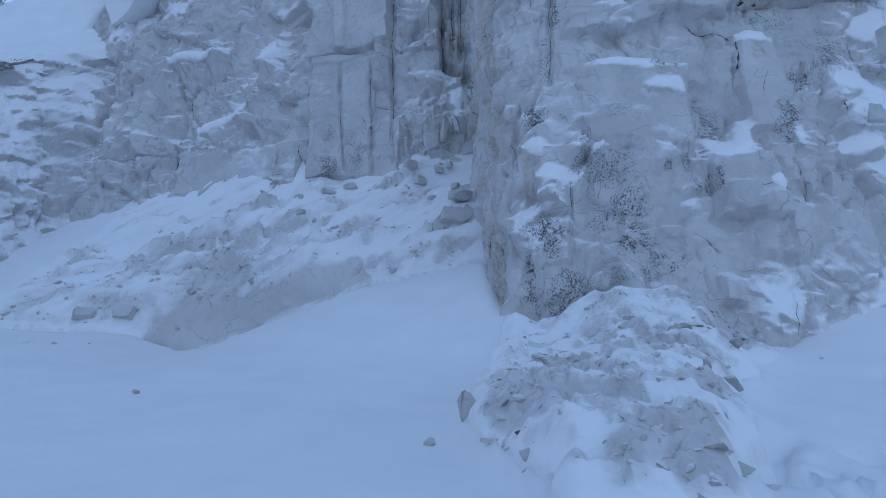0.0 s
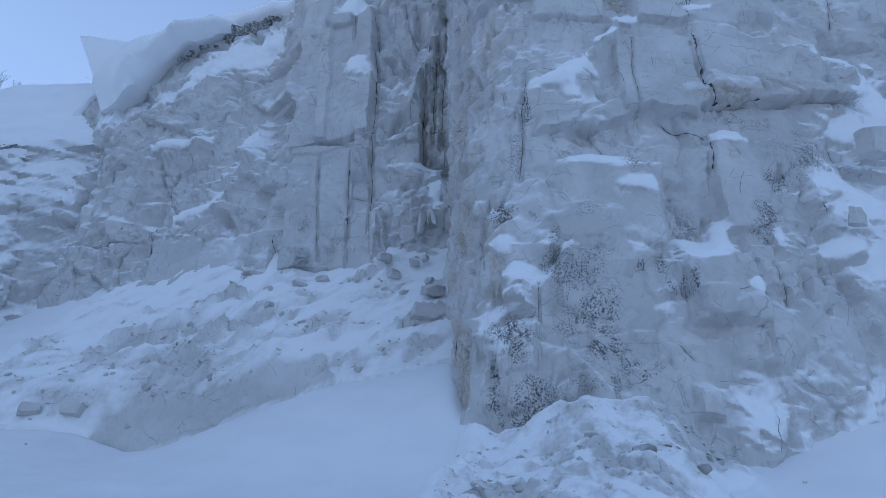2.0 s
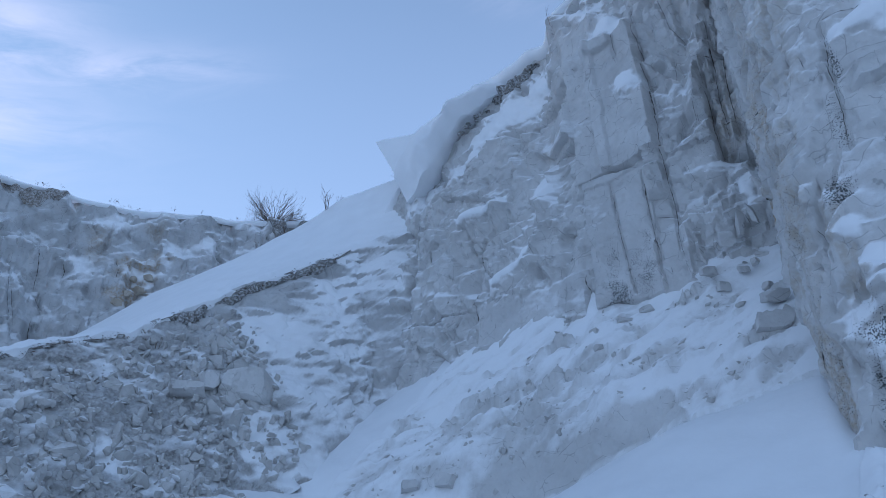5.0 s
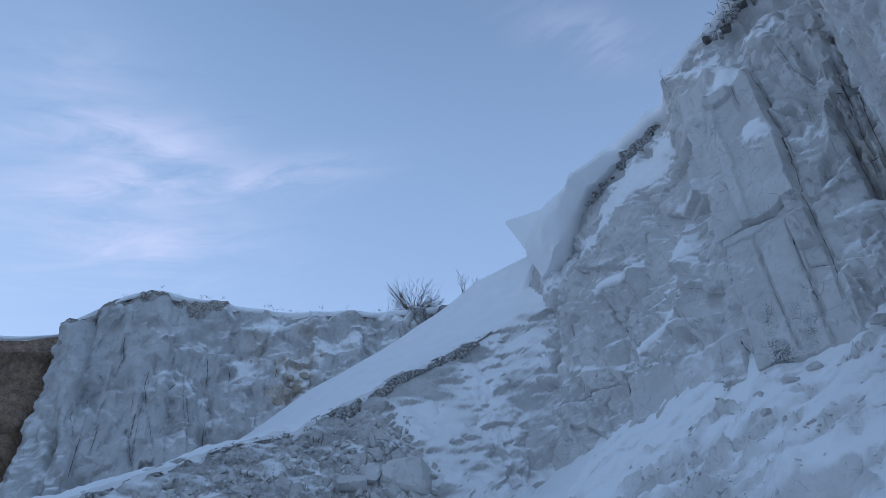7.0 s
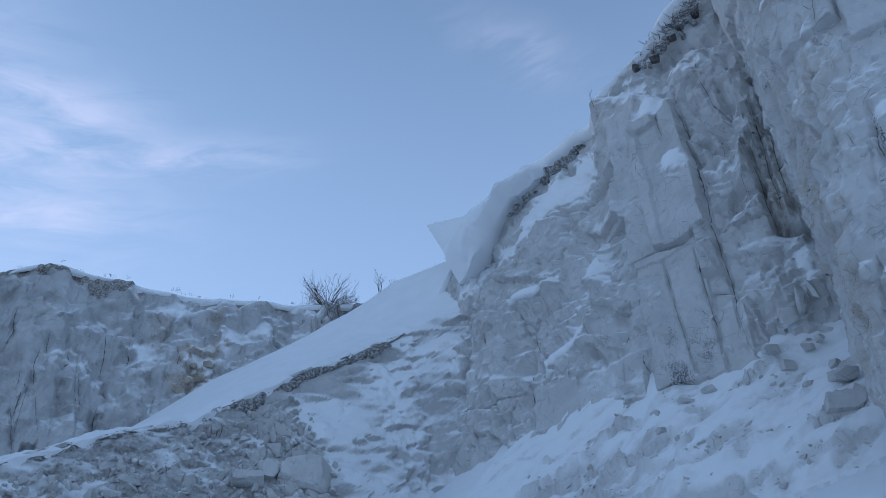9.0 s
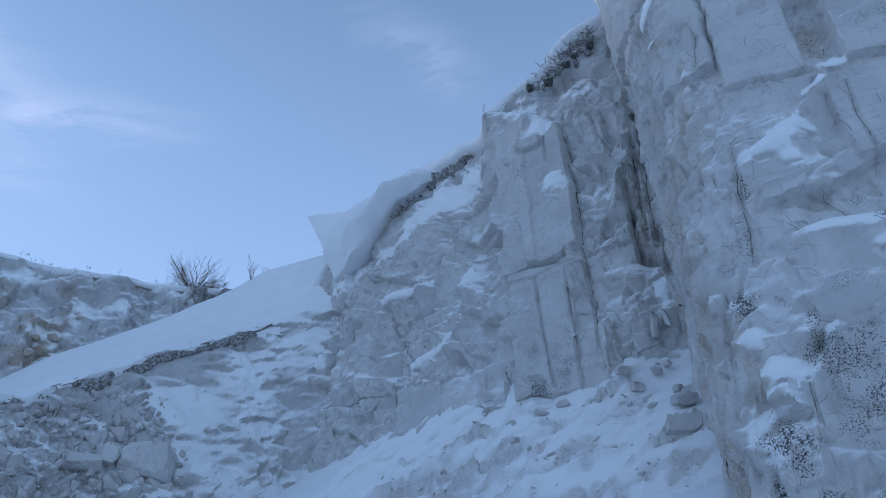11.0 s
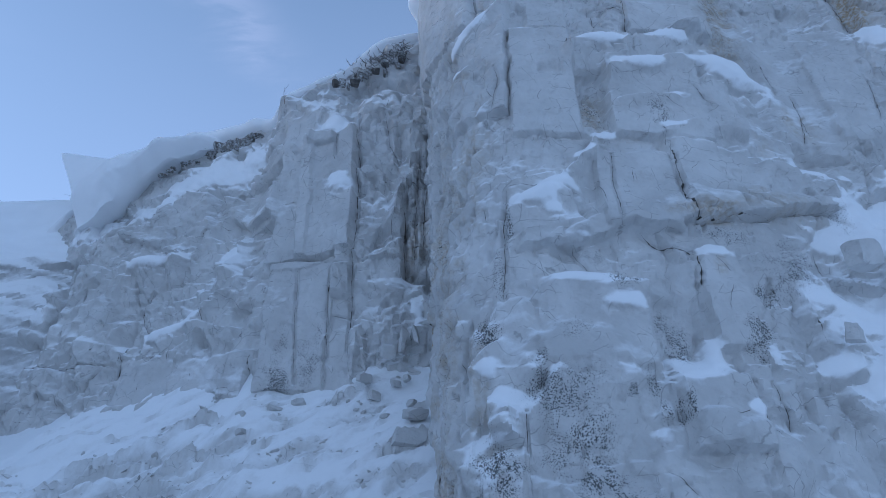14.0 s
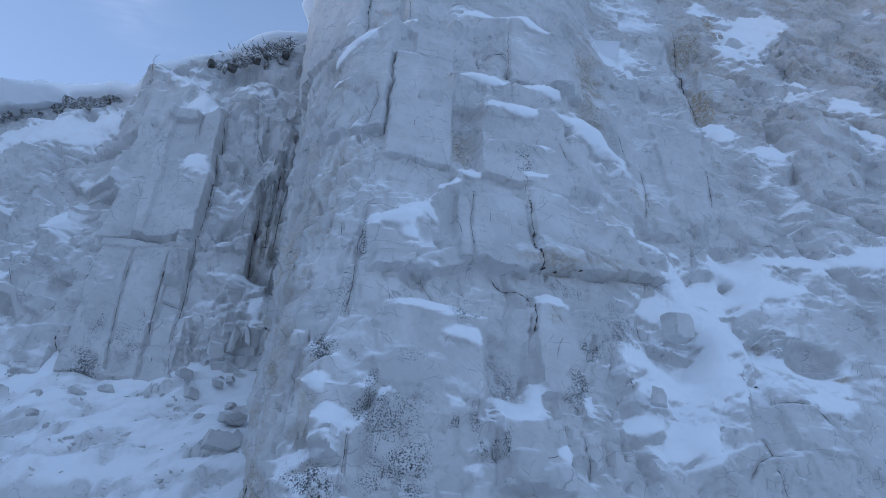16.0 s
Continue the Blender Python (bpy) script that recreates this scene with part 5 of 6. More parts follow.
def joint(c, pts, width, seed):
    """The shade in a joint as a dark-coloured, thin ragged strip that follows the wall. Gives its corners and faces."""
    rng = random.Random(seed)
    line = []
    for (a, b), (e, f) in zip(pts[:-1], pts[1:]):
        n = max(2, int(math.hypot(e - a, f - b) / 0.05))
        line += [(a + (e - a) * k / n, b + (f - b) * k / n) for k in range(n)]
    line.append(pts[-1])
    shift, verts, faces = 0.0, [], []
    for k, (u, z) in enumerate(line):
        shift = shift * 0.85 + rng.uniform(-1, 1) * min(0.012, 0.6 * width)
        a, b = line[max(k - 1, 0)], line[min(k + 1, len(line) - 1)]
        dx, dz = b[0] - a[0], b[1] - a[1]
        ll = math.hypot(dx, dz) + 1e-6
        half = 0.5 * width * rng.uniform(0.35, 1.25) * min(1.0, 4 * min(k, len(line) - 1 - k) / len(line) + 0.12)
        for side in (-1, 1):
            uu, zz = u - dz / ll * (shift + side * half), z + dx / ll * (shift + side * half)
            col = min(max(np.searchsorted(c.U[0], uu), 1), c.U.shape[1] - 2)
            row = min(max(np.searchsorted(c.Z[:, col], zz), 1), c.U.shape[0] - 2)
            D = c.D[row - 1:row + 2, col - 1:col + 2].mean() * 0.5 + c.D[row - 1:row + 2, col - 1:col + 2].max() * 0.5 + 0.006
            x = np.interp(uu, c.U[0], c.X[row] + 0) + c.NX[row, col] * D
            y = np.interp(uu, c.U[0], c.Y[row] + 0) + c.NY[row, col] * D
            verts.append((x, y, zz))
        free, was = c.lies[row, col] < 0.3, k and free
        if k and free and was:
            n = len(verts)
            faces.append((n - 4, n - 3, n - 1, n - 2))
    return verts, faces


def strip_object(name, verts, faces, mat, parent=None):
    me = bpy.data.meshes.new(name)
    me.from_pydata(verts, [], faces)
    me.materials.append(mat)
    ob = new(name, me)
    ob.parent = parent
    return ob


WALL = {id(main): bpy.data.objects["cliff_face"], id(butt): bpy.data.objects["cliff_buttress"], id(ridge): bpy.data.objects["far_ridge"]}
# dark strips laid just proud of the rock, as the shade inside the cracks
for k, (c, pts, width) in enumerate(JOINTS):
    strip_object("joint", *joint(c, pts, width * 0.34, k), TURF_AND_SHADE, WALL[id(c)])

# hairline cracks too fine and many to tell apart: dark strips stand in for their shade
rng = random.Random(77)
for c, count, u_range, z_range in ((butt, 80, (4.0, 19.0), (3.5, 21.0)), (main, 110, (5.0, 19.0), (9.8, 20.0))):
    verts, faces = [], []
    for k in range(count):
        u, z, way = rng.uniform(*u_range), rng.uniform(*z_range), rng.choice((90, 90, 85, 98, 15, 160)) + rng.uniform(-8, 8)
        pts = [(u, z)]
        for _ in range(rng.randint(2, 5)):
            way += rng.uniform(-18, 18)
            step = rng.uniform(0.06, 0.22)
            u, z = u + step * math.cos(radians(way)), z + step * math.sin(radians(way))
            pts.append((u, z))
        v, f = joint(c, pts, rng.uniform(0.005, 0.010), 500 + k)
        faces += [tuple(i + len(verts) for i in q) for q in f]
        verts += v
    hair = strip_object("hairline_cracks", verts, faces, TURF_AND_SHADE, WALL[id(c)])
    tagged(hair, kind="stuff")

# ---- plateau and ramp ----
LIP = [(-0.15, -0.5), (0.15, -0.38), (0.38, -0.2), (0.46, 0.02), (0.36, 0.24), (0.1, 0.38), (-0.4, 0.46), (-1.2, 0.55), (-3.0, 0.8), (-7.0, 1.2), (-14.0, 1.6)]


def cap(name, c, size, label, seed=61, thin=None):
    """Snow on top of a wall: a rounded lip over its edge, going back."""
    X, Y, Z = (blur(a[-1:], 6) for a in c.place(blur(c.D, 4)))
    u = c.U[-1:]
    size = size * (1 - thin[2] * ramp01(thin[0], thin[1], u)) if thin else size
    swell = size * (1.0 + 0.9 * fbm(u * 0.45, u * 0, seed, 4))
    rows = []
    for k, (out, up) in enumerate(LIP):
        a = swell if k < 8 else size
        n = 0.10 * fbm(u * 1.2, u * 0 + 0.4 * k, seed + 3, 4)
        rows.append((X + c.NX[-1:] * (out * a + n), Y + c.NY[-1:] * (out * a + n), Z + up * a + n))
    grid = [np.vstack([r[k] for r in rows]) for k in range(3)]
    fine = []
    t = np.linspace(0, len(LIP) - 1, 4 * len(LIP))
    i0 = np.minimum(t.astype(int), len(LIP) - 2)
    f = (t - i0)[:, None]
    for g in grid:
        fine.append(blur(g[i0] * (1 - f) + g[i0 + 1] * f, 2))
    ob = new(name, sheet_mesh(name, *fine))
    ob.data.materials.append(SNOWM)
    return tagged(ob, label, "snow", kind="structure")


cap("rim_snow", main, 1.15, "thick snow blanket hanging over the cliff edge", thin=(12.6, 14.2, 0.62))
cap("buttress_snow", butt, 0.9, "thick snow blanket on top of the buttress", 67)
cap("ridge_snow", ridge, 0.3, "snow blanket along the far quarry rim", 69)
cap("earth_bank_snow", earth, 0.3, "thin snow on top of the brown bank", 73)

RAMP = [(-20.0, -6.0, 2.2, -27.0, -6.0, 4.0), (-18.6, 5.0, 6.0, -25.5, 6.0, 8.2), (-17.67, 8.3, 7.7, -25.05, 11.4, 9.3), (-17.2, 11.2, 9.4, -24.9, 14.0, 10.8),
        (-16.4, 13.5, 10.5, -24.5, 16.8, 12.8), (-15.85, 15.0, 11.7, -22.75, 19.2, 15.4), (-15.4, 16.9, 13.2, -20.4, 21.8, 17.9),
        (-14.6, 19.0, 14.7, -18.75, 23.3, 19.8), (-13.1, 20.15, 15.6, -16.1, 22.9, 20.2), (-11.5, 21.6, 17.0, -12.9, 22.6, 20.1)]
rs, rc = spline(RAMP, 420)
wv = np.r_[-0.02, np.linspace(-0.035, 0.06, 14), np.linspace(0.08, 1.0, 70), np.linspace(1.03, 1.6, 14)][:, None]
wl_ = np.clip(wv + 0.03 * fbm(rs * 0.9, 0 * rs, 177, 4) * ramp01(0.25, 0.03, wv), -0.08, 1.6)
RX = rc[:, 0] + (rc[:, 3] - rc[:, 0]) * wl_
RY = rc[:, 1] + (rc[:, 4] - rc[:, 1]) * wl_
RZ = rc[:, 2] + (rc[:, 5] - rc[:, 2]) * np.minimum(wl_, 1) - 3.0 * np.maximum(wl_ - 1, 0) ** 1.3
RZ = RZ - 0.10 * np.sin(np.pi * np.clip(wl_, 0, 1)) + 0.20 * ramp01(-0.04, 0.035, wl_) - 0.06
RZ = RZ + 0.12 * fbm(rs * 0.5 + 0 * wl_, 3 * wl_ + 0 * rs, 171, 3) + 0.03 * fbm(rs * 3 + 0 * wl_, 20 * wl_ + 0 * rs, 173, 3)
RZ = RZ + 0.14 * fbm(rs * 1.4 + 0 * wl_, 9 * wl_ + 0 * rs, 175, 4, 0.6) * ramp01(0.6, 0.1, wl_)
RZ[0] -= 0.35
RZ[:14] += 0.05 * fbm(rs * 1.6 + 0 * wl_[:14], 0 * wl_[:14], 179, 4)
ramp_snow = new("snow_ramp", sheet_mesh("snow_ramp", RX, RY, RZ, flip=True))
ramp_snow.data.materials.append(SNOWM)
tagged(ramp_snow, "smooth snow ramp above the rubble bank", "snow", kind="structure")


def turf(name, c, u0, u1, thick, out, mat, label, seed, drop=0.0):
    """A ragged strip of dark soil under the top edge of a wall."""
    a, b = np.searchsorted(c.U[0], [u0, u1])
    v = np.linspace(0, 1, 12)[:, None]
    u = c.U[-1, a:b]
    deep = thick * (0.55 + 1.1 * (fbm(u * 1.1, u * 0, seed, 4) + 0.25)) * ramp01(u0, u0 + 0.8, u) * ramp01(u1, u1 - 0.8, u)
    top = c.Z[-1, a:b] + 0.05 - drop
    Z = top - v * np.maximum(deep, 0.02)
    i = np.clip(((Z - c.Z[0, a:b]) / (c.Z[-1, a:b] - c.Z[0, a:b]) * (c.Z.shape[0] - 1)).astype(int), 0, c.Z.shape[0] - 1)
    cols = np.arange(a, b)[None, :] + 0 * i
    D = c.D[i, cols] + out * np.sin(np.pi * np.clip(v * 0.9 + 0.1, 0, 1)) + 0.12 * fbm(u * 5 + 0 * v, Z * 5, seed + 9, 4)
    ob = new(name, sheet_mesh(name, c.X[i, cols] + c.NX[i, cols] * D, c.Y[i, cols] + c.NY[i, cols] * D, Z, flip=True))
    ob.data.materials.append(mat)
    return tagged(ob, label, "soil", kind="structure")


turf("bank_turf", bank, 24.9, 29.8, 0.42, 0.13, FROSTED, "dark frozen turf edge under the snow ramp", 301, 0.14)
turf("bank_turf", bank, 9.0, 25.0, 0.16, 0.02, FROSTED, "thin dark turf line under the snow ramp", 303, 0.16)
turf("rim_turf", main, 8.3, 13.6, 0.5, 0.28, FROSTED, "dark soil and roots under the rim snow", 311, 0.62)
turf("ridge_turf", ridge, 7.0, 14.5, 0.9, 0.06, CLAY, "dark bare turf cap on the far rim", 321)
turf("ridge_turf", ridge, 23.0, 31.0, 1.5, 0.3, FROSTED, "dark soil under the rim bush", 331)


# ---- loose things ----
def part(name, bm, mat, parent, label=""):
    me = bpy.data.meshes.new(name)
    bm.to_mesh(me)
    bm.free()
    me.materials.append(mat)
    ob = new(name, me)
    ob.parent = parent
    if label:
        ob["label"] = label
    return ob


def boulder_bm(size, seed, cuts=11, fine=3):
    """A broken block: a ball cut by flat faces, with worn grain."""
    rng = random.Random(seed)
    bm = bmesh.new()
    bmesh.ops.create_icosphere(bm, subdivisions=fine, radius=1.0)
    planes = []
    for _ in range(cuts):
        d = Vector((rng.gauss(0, 1), rng.gauss(0, 1), rng.gauss(0, 1))).normalized()
        planes.append((d, rng.uniform(0.52, 0.86)))
    if cuts < 10:
        for axis in (Vector((1, 0.15, 0.1)), Vector((-0.1, 1, 0.12)), Vector((0.1, -0.12, 1))):
            for way in (-1, 1):
                planes.append((way * (axis + Vector((rng.uniform(-0.2, 0.2), rng.uniform(-0.2, 0.2), rng.uniform(-0.2, 0.2)))).normalized(), rng.uniform(0.45, 0.62)))
    for v in bm.verts:
        for d, far in planes:
            over = v.co.dot(d) - far
            if over > 0:
                v.co -= d * over
        v.co *= 1 + 0.05 * noise.noise(v.co * 3.1 + Vector((seed, 0, 0)))
        v.co = Vector((v.co.x * size[0], v.co.y * size[1], v.co.z * size[2]))
    return bm


def pebble_mesh(name, seed, mat):
    rng = random.Random(seed)
    bm = bmesh.new()
    for _ in range(15):
        d = Vector((rng.gauss(0, 1), rng.gauss(0, 1), rng.gauss(0, 1))).normalized()
        bm.verts.new((d.x * rng.uniform(0.8, 1.1), d.y * rng.uniform(0.6, 0.9), d.z * rng.uniform(0.35, 0.65)))
    bmesh.ops.convex_hull(bm, input=bm.verts)
    for v in [v for v in bm.verts if not v.link_faces]:
        bm.verts.remove(v)
    bmesh.ops.recalc_face_normals(bm, faces=bm.faces)
    me = bpy.data.meshes.new(name)
    bm.to_mesh(me)
    bm.free()
    me.materials.append(mat)
    return me


def ground_z(x, y):
    X, Y = np.array([[float(x)]]), np.array([[float(y)]])
    z = float(snow_top(X, Y)[0, 0])
    for xs, ys, grid in ((gx, gy, rocky), (mx, my, heap)):
        if xs[0] < x < xs[-1] and ys[0] < y < ys[-1]:
            z = max(z, float(grid[int((y - ys[0]) / (ys[1] - ys[0])), int((x - xs[0]) / (xs[1] - xs[0]))]))
    return z


def boulder(x, y, z, size, seed, label, mat=RUBBLE, turn=0.0, tilt=0.0, cuts=11, group="stones in the snow"):
    ob = part("boulder", boulder_bm(size, seed, cuts), mat, None)
    ob.matrix_world = pose(x, y, z, tilt, 0, turn)
    return tagged(ob, label, "rock", group)


for x, y, size, seed, label in (
        (3.03, 9.03, (0.20, 0.16, 0.13), 5, "grey chalk stone half sunk in snow on the mound"),
        (0.21, 6.55, (0.11, 0.11, 0.17), 6, "upright grey stone at the edge of the rubble"),
        (-0.11, 6.3, (0.07, 0.06, 0.05), 7, "small dark stone lying in smooth snow"),
        (-3.8, 8.97, (0.06, 0.05, 0.05), 8, "single small stone on the open snow slope"),
        (0.95, 7.35, (0.20, 0.15, 0.14), 9, "angular chalk block at the mound's edge"),
        (2.55, 9.6, (0.12, 0.10, 0.08), 10, "rounded chalk stone showing through the snow"),
        (1.6, 9.2, (0.10, 0.08, 0.07), 11, "small chalk stone capped with snow"),
        (3.6, 8.7, (0.11, 0.10, 0.08), 12, "small grey stone in the snow of the mound"),
        (2.9, 7.3, (0.16, 0.12, 0.10), 13, "broken chalk piece on the rubble mound")):
    boulder(x, y, ground_z(x, y) + size[2] * 0.35, size, seed, label, turn=40.0 * seed)
boulder(0.54, 5.3, ground_z(0.54, 5.3) + 0.015, (0.035, 0.03, 0.022), 21, "small brown pebble on the snow", SOIL)
boulder(0.55, 6.75, ground_z(0.55, 6.75) + 0.03, (0.045, 0.04, 0.035), 22, "small rusty brown stone among the rubble", SOIL)

# fallen slabs in the corner at the foot of the wall
for x, y, z, size, seed, tilt, turn, label in (
        (0.05, 16.62, 11.0, (0.16, 0.12, 0.55), 51, 14, 30, "tall chalk splinter leaning in the corner"),
        (0.35, 16.55, 11.1, (0.13, 0.12, 0.48), 52, -12, 70, "narrow chalk splinter leaning against the wall"),
        (-0.30, 16.60, 10.65, (0.30, 0.22, 0.34), 53, 20, 10, "broken chalk slab tilted in the corner"),
        (-0.85, 16.35, 9.85, (0.30, 0.22, 0.17), 54, 8, 40, "snow-capped chalk block at the foot of the wall"),
        (0.40, 15.55, 8.6, (0.40, 0.28, 0.22), 55, 10, 15, "large chalk block wedged beside the buttress")):
    boulder(x, y, z, size, seed, label, CHALK, turn, tilt, 7, "fallen slabs in the corner")

for x, y, z, size, seed, tilt, turn, label in (
        (0.22, 15.42, 7.95, (0.62, 0.40, 0.26), 56, -24, 8, "broad tilted chalk slab beside the buttress"),
        (0.40, 16.02, 8.75, (0.22, 0.19, 0.15), 57, 10, 25, "broken chalk block in the corner stack"),
        (0.30, 16.10, 9.08, (0.19, 0.17, 0.12), 58, -8, 55, "broken chalk block in the corner stack"),
        (0.60, 16.15, 8.95, (0.14, 0.14, 0.20), 59, 5, 80, "upright chalk piece in the corner stack"),
        (-0.10, 16.58, 9.80, (0.20, 0.16, 0.13), 60, 14, 20, "small chalk block poking out of the corner snow"),
        (0.16, 16.60, 9.95, (0.16, 0.14, 0.13), 61, -12, 65, "small chalk block poking out of the corner snow"),
        (-0.58, 16.45, 9.42, (0.24, 0.20, 0.20), 62, 8, 35, "snow-capped chalk block at the foot of the wall"),
        (-2.35, 16.72, 9.32, (0.30, 0.24, 0.12), 63, -20, -25, "thin chalk ledge slab under the wall"),
        (-2.90, 16.68, 9.16, (0.36, 0.26, 0.13), 64, -16, 30, "thin chalk ledge slab under the wall"),
        (-3.62, 16.62, 8.98, (0.28, 0.22, 0.12), 65, -22, -40, "thin chalk ledge slab under the wall"),
        (-7.86, 15.22, 5.62, (0.40, 0.28, 0.24), 67, -20, 15, "snow-draped chalk boulder at the foot of the bench"),
        (-6.98, 15.26, 5.66, (0.42, 0.32, 0.28), 68, -25, -20, "snow-draped chalk boulder at the foot of the bench"),
        (-8.60, 15.40, 5.55, (0.34, 0.26, 0.2), 69, -15, 40, "snow-draped chalk boulder at the foot of the bench"),
        (-3.45, 16.25, 8.45, (0.24, 0.20, 0.11), 66, -25, 50, "flat chalk piece half buried in bench snow")):
    boulder(x, y, z, size, seed, label, CHALK, turn, tilt, 7, "fallen slabs in the corner")

# two blocks caught in the snow gully
boulder(9.15, 12.25, 10.5, (0.50, 0.42, 0.44), 31, "large rounded chalk boulder resting in the snowy gully", CHALK, 20, 0, 7, "boulders in the gully")
boulder(7.95, 11.55, 8.45, (0.27, 0.24, 0.30), 32, "blocky chalk boulder lying in the snowy gully", CHALK, 50, 10, 9, "boulders in the gully")

# ---- stones of the rubble bank ----
bank_ob = bpy.data.objects["rubble_bank"]
SNOWY = chalk("snow_dusted_stone", (0.60, 0.585, 0.56), (0.44, 0.43, 0.41), dust=0.7)
STONES = [pebble_mesh("stone", 900 + k, SNOWY) for k in range(14)]
BX, BY, BZ = bank.place(bank.D)
rng = random.Random(4)


def on_bank(u, v):
    col = min(int(np.searchsorted(bank.U[0], u)), bank.U.shape[1] - 1)
    row = min(int(v * (bank.U.shape[0] - 1)), bank.U.shape[0] - 1)
    return Vector((BX[row, col], BY[row, col], BZ[row, col])), Vector((bank.NX[row, col], bank.NY[row, col], 0.6)).normalized()


def drop_stone(mesh, place, normal, size, parent):
    ob = new("stone", mesh)
    ob.parent = parent
    turn = normal.to_track_quat("Z", "Y").to_matrix().to_4x4() @ pose(0, 0, 0, rng.uniform(-40, 40), rng.uniform(-40, 40), rng.uniform(0, 360))
    ob.matrix_world = Matrix.Translation(place + normal * size * 0.02) @ turn @ Matrix.Diagonal((size * rng.uniform(0.8, 1.3), size * rng.uniform(0.7, 1.0), size * rng.uniform(0.7, 1.2), 1))
    return ob


for k in range(300):
    u = 13.0 + 14.0 * rng.random()
    v = rng.uniform(0.08, 0.80)
    place, normal = on_bank(u, v)
    drop_stone(rng.choice(STONES), place, normal, rng.choice((0.11, 0.14, 0.18, 0.23, 0.30, 0.38)) * rng.uniform(0.8, 1.2), bank_ob)

verts, faces = [], []
for k in range(2800):
    u, v = 12.0 + 15.0 * rng.random() ** 1.2, rng.uniform(0.06, 0.90)
    place, normal = on_bank(u, v)
    if bank.lies[min(int(v * (bank.U.shape[0] - 1)), bank.U.shape[0] - 1), min(int(np.searchsorted(bank.U[0], u)), bank.U.shape[1] - 1)] > 0.25:
        continue
    me = rng.choice(STONES)
    size = rng.choice((0.04, 0.05, 0.06, 0.08, 0.10, 0.13, 0.17, 0.2))
    m = Matrix.Translation(place + normal * size * 0.2) @ pose(0, 0, 0, rng.uniform(0, 360), rng.uniform(0, 360), rng.uniform(0, 360)) @ Matrix.Diagonal((size, size, size, 1))
    n0 = len(verts)
    verts += [m @ q.co for q in me.vertices]
    faces += [tuple(n0 + i for i in f.vertices) for f in me.polygons]
grit = strip_object("small_stones", verts, faces, SNOWY, bank_ob)
tagged(grit, kind="stuff")

for u, v, size, seed, label in (
        (18.6, 0.62, (0.25, 0.2, 0.34), 44, "blocky chalk stone high on the rubble bank"),
        (17.0, 0.35, (0.40, 0.3, 0.26), 45, "angular chalk block among small rubble"),
        (19.5, 0.25, (0.36, 0.28, 0.28), 46, "angular chalk block half buried in rubble"),
        (21.5, 0.22, (0.40, 0.3, 0.25), 47, "chalk block at the foot of the bank")):
    place, normal = on_bank(u, v)
    boulder(*(place + normal * size[1] * 0.35), size, seed, label, SNOWY, 65 + seed * 3, 12, group="blocks on the rubble bank")

for place, size, seed, turn, label in (
        ((-13.25, 15.25, 8.75), (1.2, 0.8, 0.78), 41, 20, "large split chalk block resting on the rubble bank"),
        ((-13.95, 13.85, 8.45), (0.80, 0.5, 0.27), 42, 35, "flat chalk slab lying on the rubble bank"),
        ((-13.80, 14.50, 8.85), (0.42, 0.36, 0.42), 43, 60, "upright chalk block beside the flat slab")):
    boulder(*place, size, seed, label, CHALK, turn, -12, 7, "blocks on the rubble bank")

OCHRE = chalk("ochre_chalk", (0.52, 0.475, 0.40), (0.40, 0.35, 0.27), dust=0.5)
QX, QY, QZ = ridge.place(ridge.D)
for u, z, size, seed in ((17.5, 17.2, 0.45, 301), (18.0, 17.8, 0.5, 302), (18.25, 18.6, 0.4, 303), (17.25, 16.6, 0.42, 304), (17.7, 18.4, 0.32, 306)):
    col = int(np.searchsorted(ridge.U[0], u))
    row = int(np.searchsorted(ridge.Z[:, col], z))
    boulder(QX[row, col] + 0.1 * ridge.NX[row, col], QY[row, col] + 0.1 * ridge.NY[row, col], z, (size, 0.8 * size, 0.7 * size), seed, "ochre-stained broken chalk block on the far wall", OCHRE, 31.0 * seed, 10, 7, "ochre blocks on the far wall")

# ---- stones on bench and mound ----
verts, faces = [], []
count = 0
for px, py, rx, ry, amount in PATCHES:
    for k in range(int(3 + 7 * rx * ry)):
        x, y = px + rng.gauss(0, 0.4) * rx, py + rng.gauss(0, 0.4) * ry
        if not (-11 < x < 6 and 4.5 < y < 17):
            continue
        z = ground_z(x, y)
        far = y > 12.5
        size = rng.choice((0.05, 0.07, 0.10, 0.14)) * rng.uniform(0.7, 1.3) * (1.1 if far else 0.8)
        if count < 280 and 0.05 < size < 0.13:
            drop_stone(rng.choice(STONES), Vector((x, y, z - 0.42 * size)), Vector((0, -0.3, 1)).normalized(), size, rock_ground if far else mound_ob)
            count += 1


